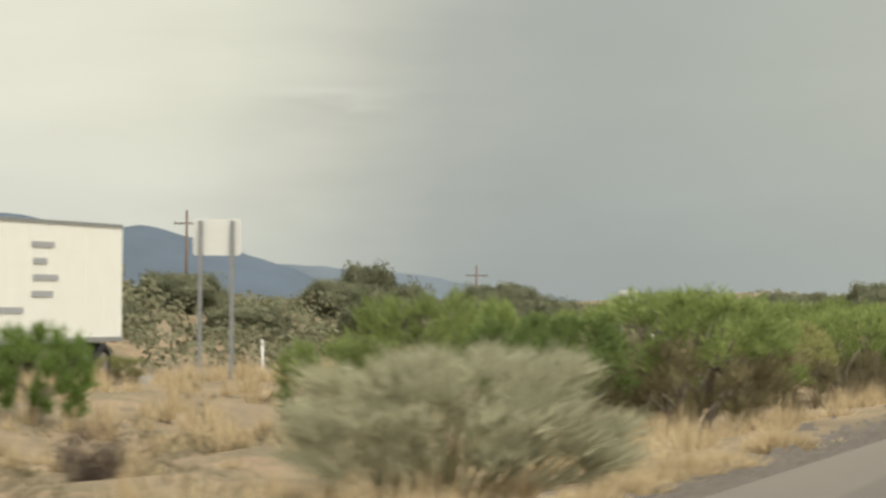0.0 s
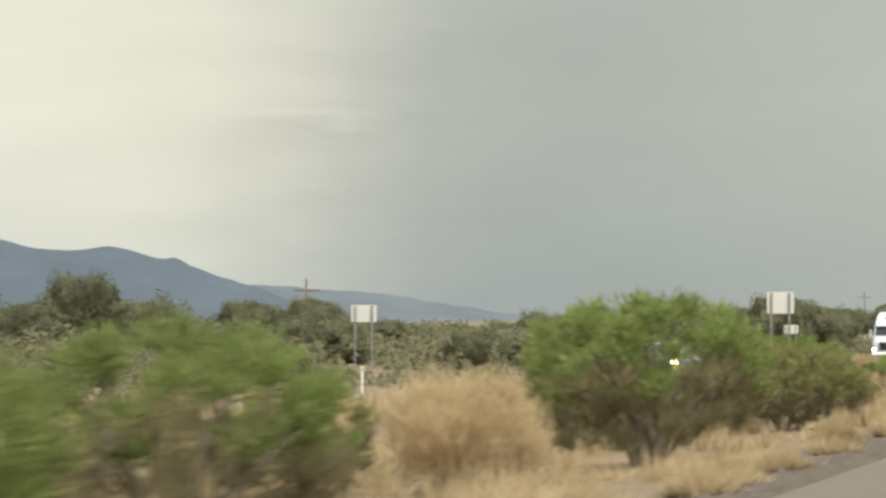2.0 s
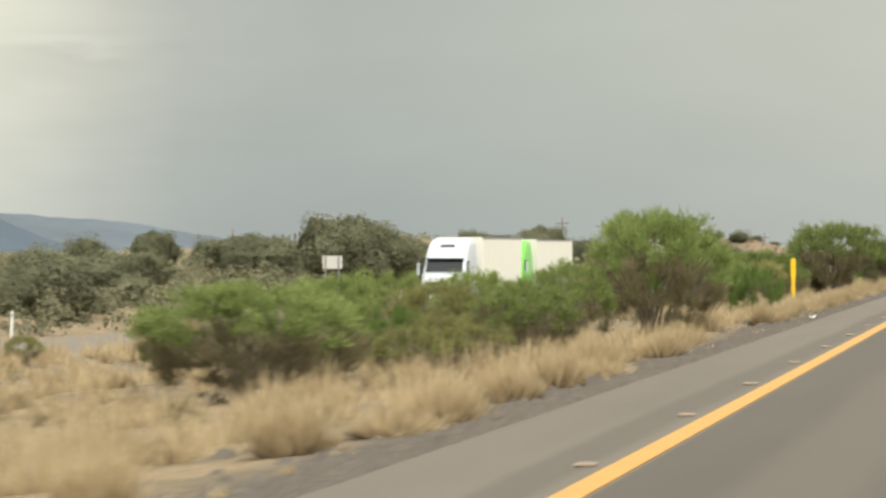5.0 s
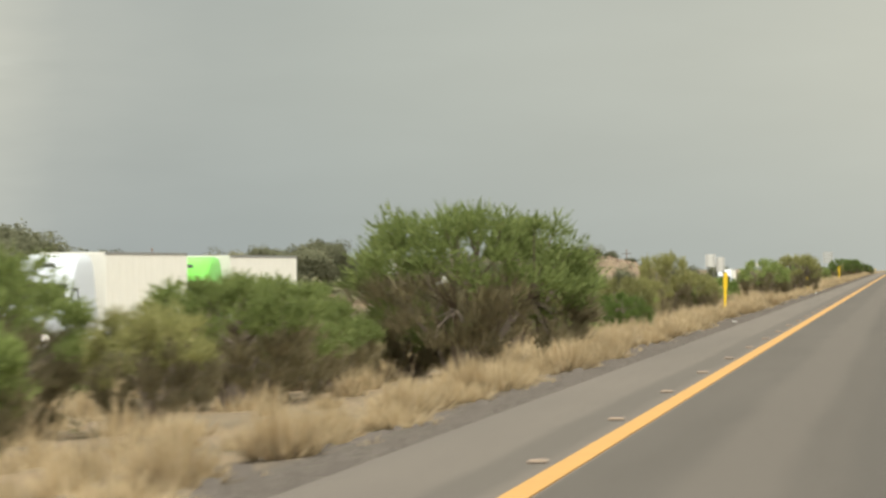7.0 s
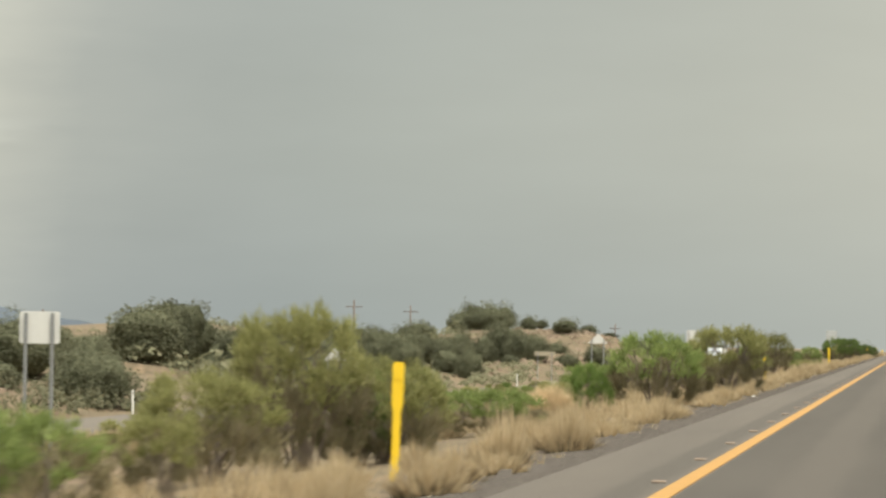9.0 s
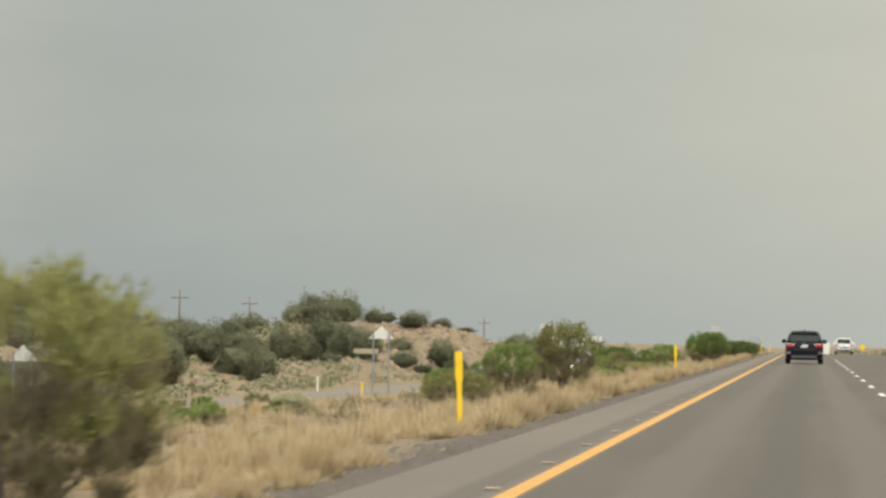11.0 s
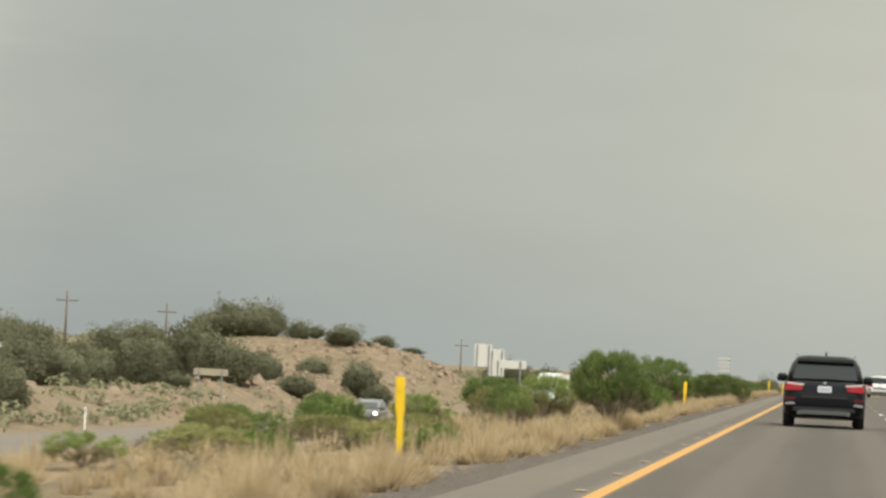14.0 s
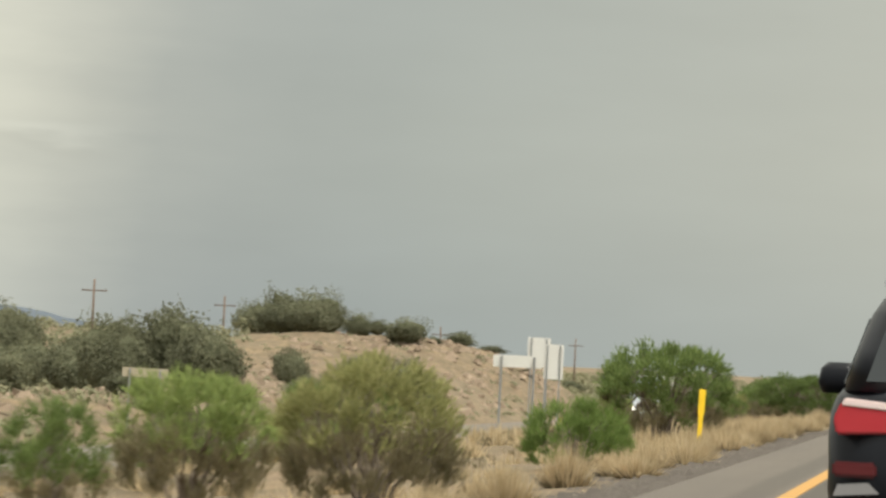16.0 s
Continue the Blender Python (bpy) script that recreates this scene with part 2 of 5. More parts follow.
M = {
    "soil": ground_material(),
    "asphalt": asphalt_material("asphalt_lane", (0.064, 0.0552, 0.0455), (0.078, 0.0678, 0.0565), [(1.0, 0.35, (0.088, 0.076, 0.063)), (1.85, 0.32, (0.056, 0.049, 0.041)), (2.75, 0.35, (0.088, 0.076, 0.063))]),
    "shoulder": asphalt_material("asphalt_shoulder", (0.118, 0.101, 0.083), (0.096, 0.083, 0.069), [(-0.33, 0.20, (0.074, 0.064, 0.053))]),
    "dusty": asphalt_material("dusty_asphalt", (0.15, 0.128, 0.103), (0.12, 0.106, 0.09)),
    "broom": foliage("broom_green_leaf", [(0.180, 0.230, 0.078), (0.215, 0.270, 0.090), (0.255, 0.315, 0.105), (0.305, 0.355, 0.128)], 0.45),
    "olive": foliage("broom_olive_leaf", [(0.205, 0.205, 0.085), (0.255, 0.26, 0.102), (0.31, 0.31, 0.125), (0.37, 0.355, 0.165)], 0.5),
    "low": foliage("bright_green_leaf", [(0.13, 0.19, 0.055), (0.165, 0.235, 0.066), (0.21, 0.285, 0.085)], 0.5),
    "dark": foliage("dark_green_leaf", [(0.105, 0.148, 0.050), (0.130, 0.178, 0.058), (0.160, 0.212, 0.069), (0.195, 0.250, 0.085)], 0.5),
    "lower_leaf": foliage("lower_broom_twig", [(0.195, 0.165, 0.100), (0.235, 0.205, 0.122), (0.27, 0.245, 0.135), (0.30, 0.255, 0.170)], 0.45),
    "sage": foliage("sage_leaf", [(0.38, 0.37, 0.25), (0.48, 0.465, 0.32), (0.58, 0.56, 0.39)], 0.5),
    "juniper": foliage("juniper_leaf", [(0.126, 0.130, 0.080), (0.154, 0.158, 0.097), (0.172, 0.174, 0.107)], 0.4),
    "scrub": foliage("far_scrub_leaf", [(0.165, 0.168, 0.104), (0.19, 0.192, 0.116), (0.22, 0.216, 0.130), (0.255, 0.235, 0.15)], 0.4),
    "straw": foliage("straw_blade", [(0.46, 0.352, 0.205), (0.60, 0.475, 0.292), (0.71, 0.588, 0.40), (0.51, 0.395, 0.24)], 0.5),
    "shade_thatch": foliage("shaded_old_blade", [(0.16, 0.125, 0.08), (0.22, 0.17, 0.11), (0.165, 0.145, 0.08), (0.27, 0.21, 0.135)], 0.35),
    "dry_twig": foliage("dry_twig", [(0.13, 0.11, 0.07), (0.19, 0.16, 0.10), (0.24, 0.205, 0.135), (0.13, 0.13, 0.06)], 0.3),
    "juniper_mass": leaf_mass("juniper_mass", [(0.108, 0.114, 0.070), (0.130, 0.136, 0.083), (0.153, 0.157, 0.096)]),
    "dead": plain("dead_twig", (0.085, 0.062, 0.048), 0.9, grime=0.5),
    "stem": plain("grey_brown_stem", (0.19, 0.155, 0.12), 0.9, grime=0.5, scale=4),
    "bark": plain("juniper_bark", (0.12, 0.095, 0.075), 0.95, grime=0.5),
    "stone": plain("gravel_stone", (0.125, 0.108, 0.092), 0.9, grime=0.5, scale=3),
    "rock": plain("rosy_brown_hazed_rock", (0.285, 0.218, 0.155), 0.95, grime=0.6, scale=0.7),
    "yellow_line": plain("yellow_road_paint", (0.40, 0.215, 0.05), 0.7, grime=0.35, scale=2.5),
    "white_line": plain("white_road_paint", (0.55, 0.54, 0.51), 0.7, grime=0.3),
    "yellow_post": plain("yellow_plastic", (0.86, 0.58, 0.025), 0.45, grime=0.06),
    "white_post": plain("white_plastic", (0.78, 0.77, 0.72), 0.5, grime=0.15),
    "galvanised": plain("galvanised_steel", (0.33, 0.34, 0.34), 0.5, 0.6, 0.3),
    "sign_back": plain("bare_aluminium_back", (0.70, 0.70, 0.66), 0.5, 0.1, 0.12),
    "beige_back": plain("weathered_beige_back", (0.42, 0.37, 0.27), 0.7, 0.0, 0.25),
    "faded_panel": plain("faded_panel", (0.50, 0.51, 0.49), 0.6, 0.0, 0.2),
    "sign_white": plain("white_sheeting", (0.80, 0.80, 0.77), 0.4, grime=0.08),
    "black": plain("black_paint", (0.015, 0.015, 0.016), 0.4, grime=0.2),
    "marker": plain("amber_marker", (0.27, 0.20, 0.14), 0.6, grime=0.3),
    "pole_wood": plain("weathered_pole_wood", (0.16, 0.12, 0.095), 0.9, grime=0.5),
}

# ---- mesh helpers ----


def link_mesh(name, me, material, parent=None, label=""):
    ob = new(name, me)
    me.materials.append(material)
    if parent is not None:
        ob.parent = parent
    if label:
        ob["label"] = label
    return ob


def part(name, bm, material, parent, label="", smooth=False):
    me = bpy.data.meshes.new(name)
    bm.to_mesh(me)
    bm.free()
    if smooth:
        me.shade_smooth()
    return link_mesh(name, me, material, parent, label)


def raw(name, verts, faces, material, parent=None, label="", smooth=False):
    me = bpy.data.meshes.new(name)
    me.from_pydata([tuple(v) for v in verts], [], [tuple(f) for f in faces])
    me.update()
    if smooth:
        me.shade_smooth()
    return link_mesh(name, me, material, parent, label)


def thing(name, m, label, category, group="", kind=""):
    ob = new(name)
    ob.empty_display_size = 0.2
    ob.matrix_basis = m
    return tagged(ob, label, category, group, kind)


def box(lo, hi, bevel=0.0, seg=2):
    bm = bmesh.new()
    c = [(a + b) / 2 for a, b in zip(lo, hi)]
    s = [abs(b - a) for a, b in zip(lo, hi)]
    bmesh.ops.create_cube(bm, size=1, matrix=Matrix.Translation(c) @ Matrix.Diagonal((*s, 1)))
    if bevel:
        bmesh.ops.bevel(bm, geom=bm.edges[:], offset=bevel, segments=seg, affect="EDGES")
    return bm


def rod(a, b, r0, r1=None, n=10):
    """A round bar from a to b."""
    a, b = Vector(a), Vector(b)
    bm = bmesh.new()
    m = Matrix.Translation((a + b) / 2) @ (b - a).to_track_quat("Z", "Y").to_matrix().to_4x4()
    bmesh.ops.create_cone(bm, cap_ends=True, segments=n, radius1=r0, radius2=r0 if r1 is None else r1, depth=(b - a).length, matrix=m)
    return bm


def prism(outline, axis, lo, hi, bevel=0.0):
    """An outline in the plane across an axis (x: outline in y, z; y: outline in x, z), drawn out from lo to hi."""
    bm = bmesh.new()
    place = (lambda d, u, v: (d, u, v)) if axis == "x" else ((lambda d, u, v: (u, d, v)) if axis == "y" else (lambda d, u, v: (u, v, d)))
    a = [bm.verts.new(place(lo, u, v)) for u, v in outline]
    b = [bm.verts.new(place(hi, u, v)) for u, v in outline]
    k = len(outline)
    bm.faces.new(a)
    bm.faces.new(b[::-1])
    for i in range(k):
        bm.faces.new((a[i], b[i], b[(i + 1) % k], a[(i + 1) % k]))
    bmesh.ops.recalc_face_normals(bm, faces=bm.faces[:])
    if bevel:
        bmesh.ops.bevel(bm, geom=bm.edges[:], offset=bevel, segments=2, affect="EDGES")
    return bm


def opposite_z(y):
    """Height of the opposite carriageway."""
    return np.interp(y, [-100, 60, 280, 450, 500, 560, 2000, 6000], [-0.6, -1.1, -2.30, -2.60, -2.85, -3.1, -9.0, -9.0])


def road_z(y):
    """Height of this carriageway: level, then falling away past the crest."""
    d = np.clip(np.asarray(y, float) - 545, 0, 860)
    return np.where(d < 220, -0.0000164 * d * d, -0.794 - 0.0072 * (d - 220))


CROSSFALL = 0.22      # the opposite carriageway leans away from the median
BUMPS = [  # x, y, height, spread across, spread along
    (-63, 766, 5.3, 17, 48), (-47, 760, 3.1, 10, 38), (-100, 770, 1.4, 22, 60), (-43, 640, 1.6, 5.0, 22), (-47, 690, 1.6, 7, 40), (-46, 452, 1.7, 7, 16), (-62, 560, 1.9, 10, 40),
    (-46, 585, 1.3, 5, 36), (-60, 160, 1.4, 12, 40), (-48, 100, 1.0, 6, 25), (-150, 900, 6, 50, 120),
]


def ground_z(x, y):
    x, y = np.asarray(x, float), np.asarray(y, float)
    o, r = opposite_z(y), road_z(y)
    z = np.zeros(np.broadcast(x, y).shape) + 0.0 * x
    stops = [(-400, o + 3.0), (-100, o + 1.9), (-60, o + 0.8), (-37, o - 0.05 - CROSSFALL), (-22.3, o - 0.05 + CROSSFALL), (-20.6, o - 0.05 + CROSSFALL + 0.32 * np.clip((500 - y) / 60, 0, 1)), (-15, np.minimum(o - 0.3, -1.2)), (-10, -0.80 + r), (-6, -0.48 + r), (-3, -0.22 + r), (-1.2, -0.03 + r),
             (13, -0.03 + r), (17, -0.5 + r), (40, -1.0 + r), (400, -1.5 + r)]
    z = z + stops[0][1]
    for (x0, z0), (x1, z1) in zip(stops, stops[1:]):
        f = np.clip((x - x0) / (x1 - x0), 0, 1)
        z = np.where(x > x0, z0 + (z1 - z0) * f, z)
    z = np.where(x > 400, stops[-1][1], z)
    off = np.clip((-x - 36) / 6, 0, 1)
    for bx, by, h, sx, sy in BUMPS:
        z = z + off * h * np.exp(-((x - bx) / sx) ** 2 - ((y - by) / sy) ** 2)
    # hummocks off the roads
    rough = np.clip((-x - 3.5) / 4, 0, 1) * (1 - np.clip((-x - 18) / 3, 0, 1)) * 0.10 + off * 0.35
    z = z + rough * (np.sin(x * 0.9 + 1.7 * np.sin(y * 0.23)) * np.sin(y * 0.61 + 1.3 * np.sin(x * 0.37)) + 0.5 * np.sin(x * 2.1 + y * 1.3))
    return z


def zat(x, y):
    return float(ground_z(x, y))


def grid_sheet(name, xs, ys, zf, material, dz=0.0):
    X, Y = np.meshgrid(xs, ys)
    Z = zf(X, Y) + dz
    nx, ny = len(xs), len(ys)
    v = np.stack([X.ravel(), Y.ravel(), Z.ravel()], 1)
    i = np.arange(nx * ny).reshape(ny, nx)
    f = np.stack([i[:-1, :-1].ravel(), i[:-1, 1:].ravel(), i[1:, 1:].ravel(), i[1:, :-1].ravel()], 1)
    return raw(name, v.tolist(), f.tolist(), material, smooth=True)


gx = np.concatenate([[-4500, -3000, -1800, -1000, -600, -400, -300, -220, -180, -150, -130, -115], np.arange(-105, -38, 2.2), np.arange(-38, -3, 0.8), [-3, -2.4, -1.8, -1.2, 0, 6, 13, 15, 17, 22, 30, 40, 80, 200, 400, 1000, 2500, 4500]])
gy = np.concatenate([[-900, -500, -250, -150], np.arange(-100, 820, 2.4), np.arange(820, 1300, 15), [1400, 1600, 2000, 2600, 3400, 4600]])
ground = tagged(grid_sheet("ground", gx, gy, ground_z, M["soil"]), "sandy desert ground with dry straw and low scrub", "ground", kind="structure")


def strip(name, x0, x1, y0, y1, zf, material, step=4.0, thick=0.03, label="", kind="structure", category="road", lean=0.0):
    """A paved band with a raised edge; lean: how much its edges rise and fall."""
    ys = np.arange(y0, y1 + step, step)
    v, f = [], []
    for y in ys:
        z = float(zf(y))
        v += [(x0, y, z - 0.12 - lean), (x0, y, z + thick - lean), (x1, y, z + thick + lean), (x1, y, z - 0.12 + lean)]
    for i in range(len(ys) - 1):
        a, b = 4 * i, 4 * i + 4
        for k in range(3):
            f.append((a + k, a + k + 1, b + k + 1, b + k))
    return tagged(raw(name, v, f, material), label, category, kind=kind)


strip("road", 0.1, 11.2, -120, 1900, road_z, M["asphalt"], 6, 0.0, "worn grey asphalt carriageway with three lanes")
strip("road_shoulder", -1.2, 0.1, -120, 1900, road_z, M["shoulder"], 6, -0.002, "narrow pale asphalt shoulder beside the lane")
strip("road_shoulder_outer", 11.2, 14.2, -120, 1900, road_z, M["shoulder"], 6, -0.002, "wide pale asphalt shoulder along the outer lane")
strip("opposite_road", -35.2, -22.6, -120, 1900, opposite_z, M["dusty"], 6, 0.03, "pale asphalt opposite carriageway beyond the median", lean=CROSSFALL)
strip("yellow_edge_line", -0.075, 0.075, -120, 1500, road_z, M["yellow_line"], 6, 0.006, "worn yellow edge line on the asphalt", category="road marking")
strip("opposite_edge_line", -24.0, -23.85, -120, 1500, lambda y: opposite_z(y) + CROSSFALL * 0.79, M["yellow_line"], 6, 0.036, "yellow edge line of the opposite carriageway", category="road marking")
strip("outer_edge_line", 11.0, 11.15, -120, 1500, road_z, M["white_line"], 6, 0.006, "white edge line along the outer lane", category="road marking")


def dashes():
    first = None
    for lane in (3.66, 7.32):
        y = 362.5
        while y < 800:
            z = float(road_z(y + 1.5))
            tilt = 0 if y < 510 else -0.41
            if first is None:
                first = part("lane_dash", box((-0.06, -1.52, 0.001), (0.06, 1.52, 0.007)), M["white_line"], None)
                first.matrix_basis = pose(lane, y, z, tilt)
                tagged(first, "white painted lane dash on the asphalt", "road marking", "lane dashes")
            else:
                copy_thing(first, pose(lane, y, z, tilt))
            y += 12.19


dashes()


def markers():
    first = None
    for k in range(-2, 95):
        y = 9.3 + 4.963 * k
        m = pose(-0.2, y, 0.0, 0, 0, random.uniform(-3, 3))
        if first is None:
            bm = box((-0.06, -0.05, -0.004), (0.06, 0.05, 0.018), 0.012, 1)
            first = part("pavement_marker", bm, M["marker"], None)
            first.matrix_basis = m
            tagged(first, "worn amber raised pavement marker beside the yellow line", "road marker", "pavement markers")
        else:
            copy_thing(first, m)


markers()
# ---- plants ----


def blades(rng, centres, spread, count, length, width, out_from, lift=0.6):
    """Thin leaf blades in sprays about the given centres: vertices and faces."""
    c = np.repeat(centres, count, 0) + rng.normal(0, 1, (len(centres) * count, 3)) * spread
    d = c - np.asarray(out_from)
    d = d / (np.linalg.norm(d, axis=1, keepdims=True) + 1e-6)
    d = d * 0.7 + rng.normal(0, 0.45, d.shape)
    d[:, 2] += lift
    d /= np.linalg.norm(d, axis=1, keepdims=True)
    s = np.cross(d, rng.normal(0, 1, d.shape))
    s /= np.linalg.norm(s, axis=1, keepdims=True) + 1e-6
    ln = length * rng.uniform(0.5, 1.3, (len(c), 1))
    wd = width * rng.uniform(0.6, 1.4, (len(c), 1))
    v = np.stack([c - d * ln * 0.5 - s * wd * 0.6, c - d * ln * 0.35 + s * wd * 0.6, c + d * ln * 0.6], 1).reshape(-1, 3)
    i = np.arange(len(c))[:, None] * 3
    return v, i + np.arange(3)


def twigs(rng, n, radius, height, base_r, thick, wander=0.12, seg=5, spread=1.0):
    """Stems that fan out of one root, as three-sided tapering tubes; also gives their tips."""
    V, F, tips = [], [], []
    for k in range(n):
        a = rng.uniform(0, 2 * math.pi)
        q = rng.uniform(0.1, 1) ** 0.6
        tip = np.array([math.cos(a) * radius * q * spread, math.sin(a) * radius * q * spread, height * rng.uniform(0.6, 1.0) * (1 - 0.35 * q * q)])
        root = np.array([math.cos(a) * base_r * q, math.sin(a) * base_r * q, -0.08])
        bow = np.array([math.cos(a), math.sin(a), 0]) * radius * 0.18 * rng.uniform(-0.3, 1)
        pts = []
        for j in range(seg + 1):
            t = j / seg
            pts.append(root + (tip - root) * t + bow * 4 * t * (1 - t) * 0.5 + rng.normal(0, wander * 0.15, 3) * t)
        b = len(V)
        for j, p in enumerate(pts):
            r = thick * rng.uniform(0.8, 1.1) * (1 - 0.75 * j / seg)
            for m in range(3):
                V.append((p[0] + r * math.cos(2.1 * m), p[1] + r * math.sin(2.1 * m), p[2]))
        for j in range(seg):
            for m in range(3):
                F.append((b + 3 * j + m, b + 3 * j + (m + 1) % 3, b + 3 * j + 3 + (m + 1) % 3, b + 3 * j + 3 + m))
        tips.append(pts[-1])
        tips.append(pts[-2])
    return V, F, np.array(tips)


def two_in_one(name, va, fa, ma, vb, fb, mb, parent):
    """Leaves and the dense mass inside them as one mesh with two materials."""
    k = len(va)
    ob = raw(name, list(va) + list(vb), np.asarray(fa).tolist() + (np.asarray(fb) + k).tolist(), ma, parent)
    ob.data.materials.append(mb)
    ob.data.polygons.foreach_set("material_index", np.concatenate([np.zeros(len(fa), np.int32), np.ones(len(fb), np.int32)]))
    return ob


TEMPLATES = {}


def fit_size(sets, R, H):
    """Scale leaf and stem vertices together to the wanted reach and height."""
    lead = np.asarray(sets[0], float)
    kr = R / np.percentile(np.hypot(lead[:, 0], lead[:, 1]), 96)
    kz = H / np.percentile(lead[:, 2], 99.3)
    return [(np.asarray(v, float) * (kr, kr, kz)).tolist() for v in sets]


def lobes_on(rng, n, lowest, vase, reach=0.70, size=(0.24, 0.36)):
    """Centres and sizes of the rounded clumps that make up a crown of radius 1 and height 1."""
    k = np.arange(n) + 0.5
    a = k * 2.39996 + rng.normal(0, 0.35, n)
    el = np.arcsin(np.clip(k / n + rng.normal(0, 0.05, n), 0.0, 1))
    q = reach * np.where(rng.uniform(0, 1, n) < 0.25, rng.uniform(0.35, 0.8, n), rng.uniform(0.93, 1.05, n))
    z = lowest + (1 - lowest) * 0.80 * np.sin(el) ** 0.8 * np.maximum(0.55 + 0.45 * q / reach, np.where(np.sin(el) > 0.7, 0.95, 0.0)) * rng.uniform(0.93, 1.03, n)
    z = np.minimum(z, np.quantile(z, 0.96))
    z = z * (1.06 - 0.16 * np.cos(el) ** 2 * (q / reach) ** 2 * np.clip(2 * np.sin(el), 0, 1))
    wide = np.cos(el) ** 0.6 * (1 - vase * np.clip(0.55 - z, 0, 1) / 0.55)
    c = np.stack([np.cos(a) * wide * q, np.sin(a) * wide * q, z], 1)
    return c, rng.uniform(*size, n) * (0.72 + 0.28 * np.clip(z / 0.5, 0, 1))


def dome(rng, n, lowest, shell):
    """Points in a rounded mound of radius 1 and height 1."""
    a = rng.uniform(0, 2 * math.pi, n)
    el = np.arcsin(rng.uniform(0.0, 1, n))
    r = 1 - shell * rng.uniform(0, 1, n) ** 1.5
    return np.stack([np.cos(a) * np.cos(el) ** 0.65 * r, np.sin(a) * np.cos(el) ** 0.65 * r, lowest + (1 - lowest) * np.sin(el) ** 0.85 * r], 1)


def limbs(rng, ends, scale, thick, mains=13, base=0.10):
    """Stems that fan out of one root and fork towards the given ends, as tapering three-sided tubes."""
    V, F = [], []

    def tube(pts, r0, r1):
        b, m = len(V), len(pts)
        for j, p in enumerate(pts):
            r = r0 + (r1 - r0) * j / (m - 1)
            for k in range(3):
                V.append((p[0] + r * math.cos(2.1 * k), p[1] + r * math.sin(2.1 * k), p[2]))
        for j in range(m - 1):
            for k in range(3):
                F.append((b + 3 * j + k, b + 3 * j + (k + 1) % 3, b + 3 * j + 3 + (k + 1) % 3, b + 3 * j + 3 + k))

    sc = np.asarray(scale, float)
    a = np.arange(mains) * 2.39996 + rng.normal(0, 0.3, mains)
    q = np.sqrt((np.arange(mains) + 0.5) / mains)
    forks = np.stack([np.cos(a) * q * 0.46, np.sin(a) * q * 0.46, rng.uniform(0.38, 0.52, mains) - 0.10 * q], 1) * sc
    for f, ang, qq in zip(forks, a, q):
        root = np.array([math.cos(ang) * base * qq, math.sin(ang) * base * qq, -0.10])
        mid = (root + f) / 2 + (-0.05 * math.cos(ang), -0.05 * math.sin(ang), 0.06) + rng.normal(0, 0.025, 3)
        tube([root, (root + mid) / 2 + rng.normal(0, 0.012, 3), mid, (mid + f) / 2 + rng.normal(0, 0.015, 3), f], thick * rng.uniform(0.8, 1.3), thick * 0.5)
    for e in ends * sc:
        f = forks[np.argmin(((forks - e) ** 2).sum(1) + rng.uniform(0, 0.05, mains))]
        bend = (f + e) / 2 + (0, 0, -0.04) + rng.normal(0, 0.03, 3)
        tube([f, bend, e], thick * 0.45, thick * 0.16)
    return V, F


def plumes(rng, centres, radii, count, length, width, scale, rise=0.62, fan=0.40, loose=0.30):
    """Slender shoots in soft rounded plumes about the ends of the branches."""
    sc = np.asarray(scale, float)
    c = np.repeat(centres * sc, count, 0)
    r = np.repeat(radii, count)[:, None]
    g = rng.normal(0, 1, c.shape)
    g[:, 2] = np.where(g[:, 2] < 0, g[:, 2] * 0.55, g[:, 2])
    g /= np.linalg.norm(g, axis=1, keepdims=True)
    p = c + g * r * rng.uniform(0.08, 1.15, (len(c), 1)) ** 0.7 * (0.78, 0.78, 0.80)
    axis = np.stack([c[:, 0], c[:, 1], 0.45 * np.abs(c[:, 2])], 1)
    axis /= np.linalg.norm(axis, axis=1, keepdims=True) + 1e-6
    d = axis * fan + g * 0.55 + (0, 0, rise) + rng.normal(0, loose, c.shape)
    d /= np.linalg.norm(d, axis=1, keepdims=True)
    s = np.cross(d, g * 1.0 + axis * 0.35 + (0, 0, 0.55) + rng.normal(0, 0.30, c.shape))
    s /= np.linalg.norm(s, axis=1, keepdims=True) + 1e-6
    ln = length * rng.uniform(0.5, 1.25, (len(c), 1))
    wd = width * rng.uniform(0.6, 1.4, (len(c), 1))
    v = np.stack([p - d * ln * 0.45 - s * wd * 0.5, p - d * ln * 0.40 + s * wd * 0.5, p + d * ln * 0.6], 1).reshape(-1, 3)
    return v, np.arange(len(c))[:, None] * 3 + np.arange(3)


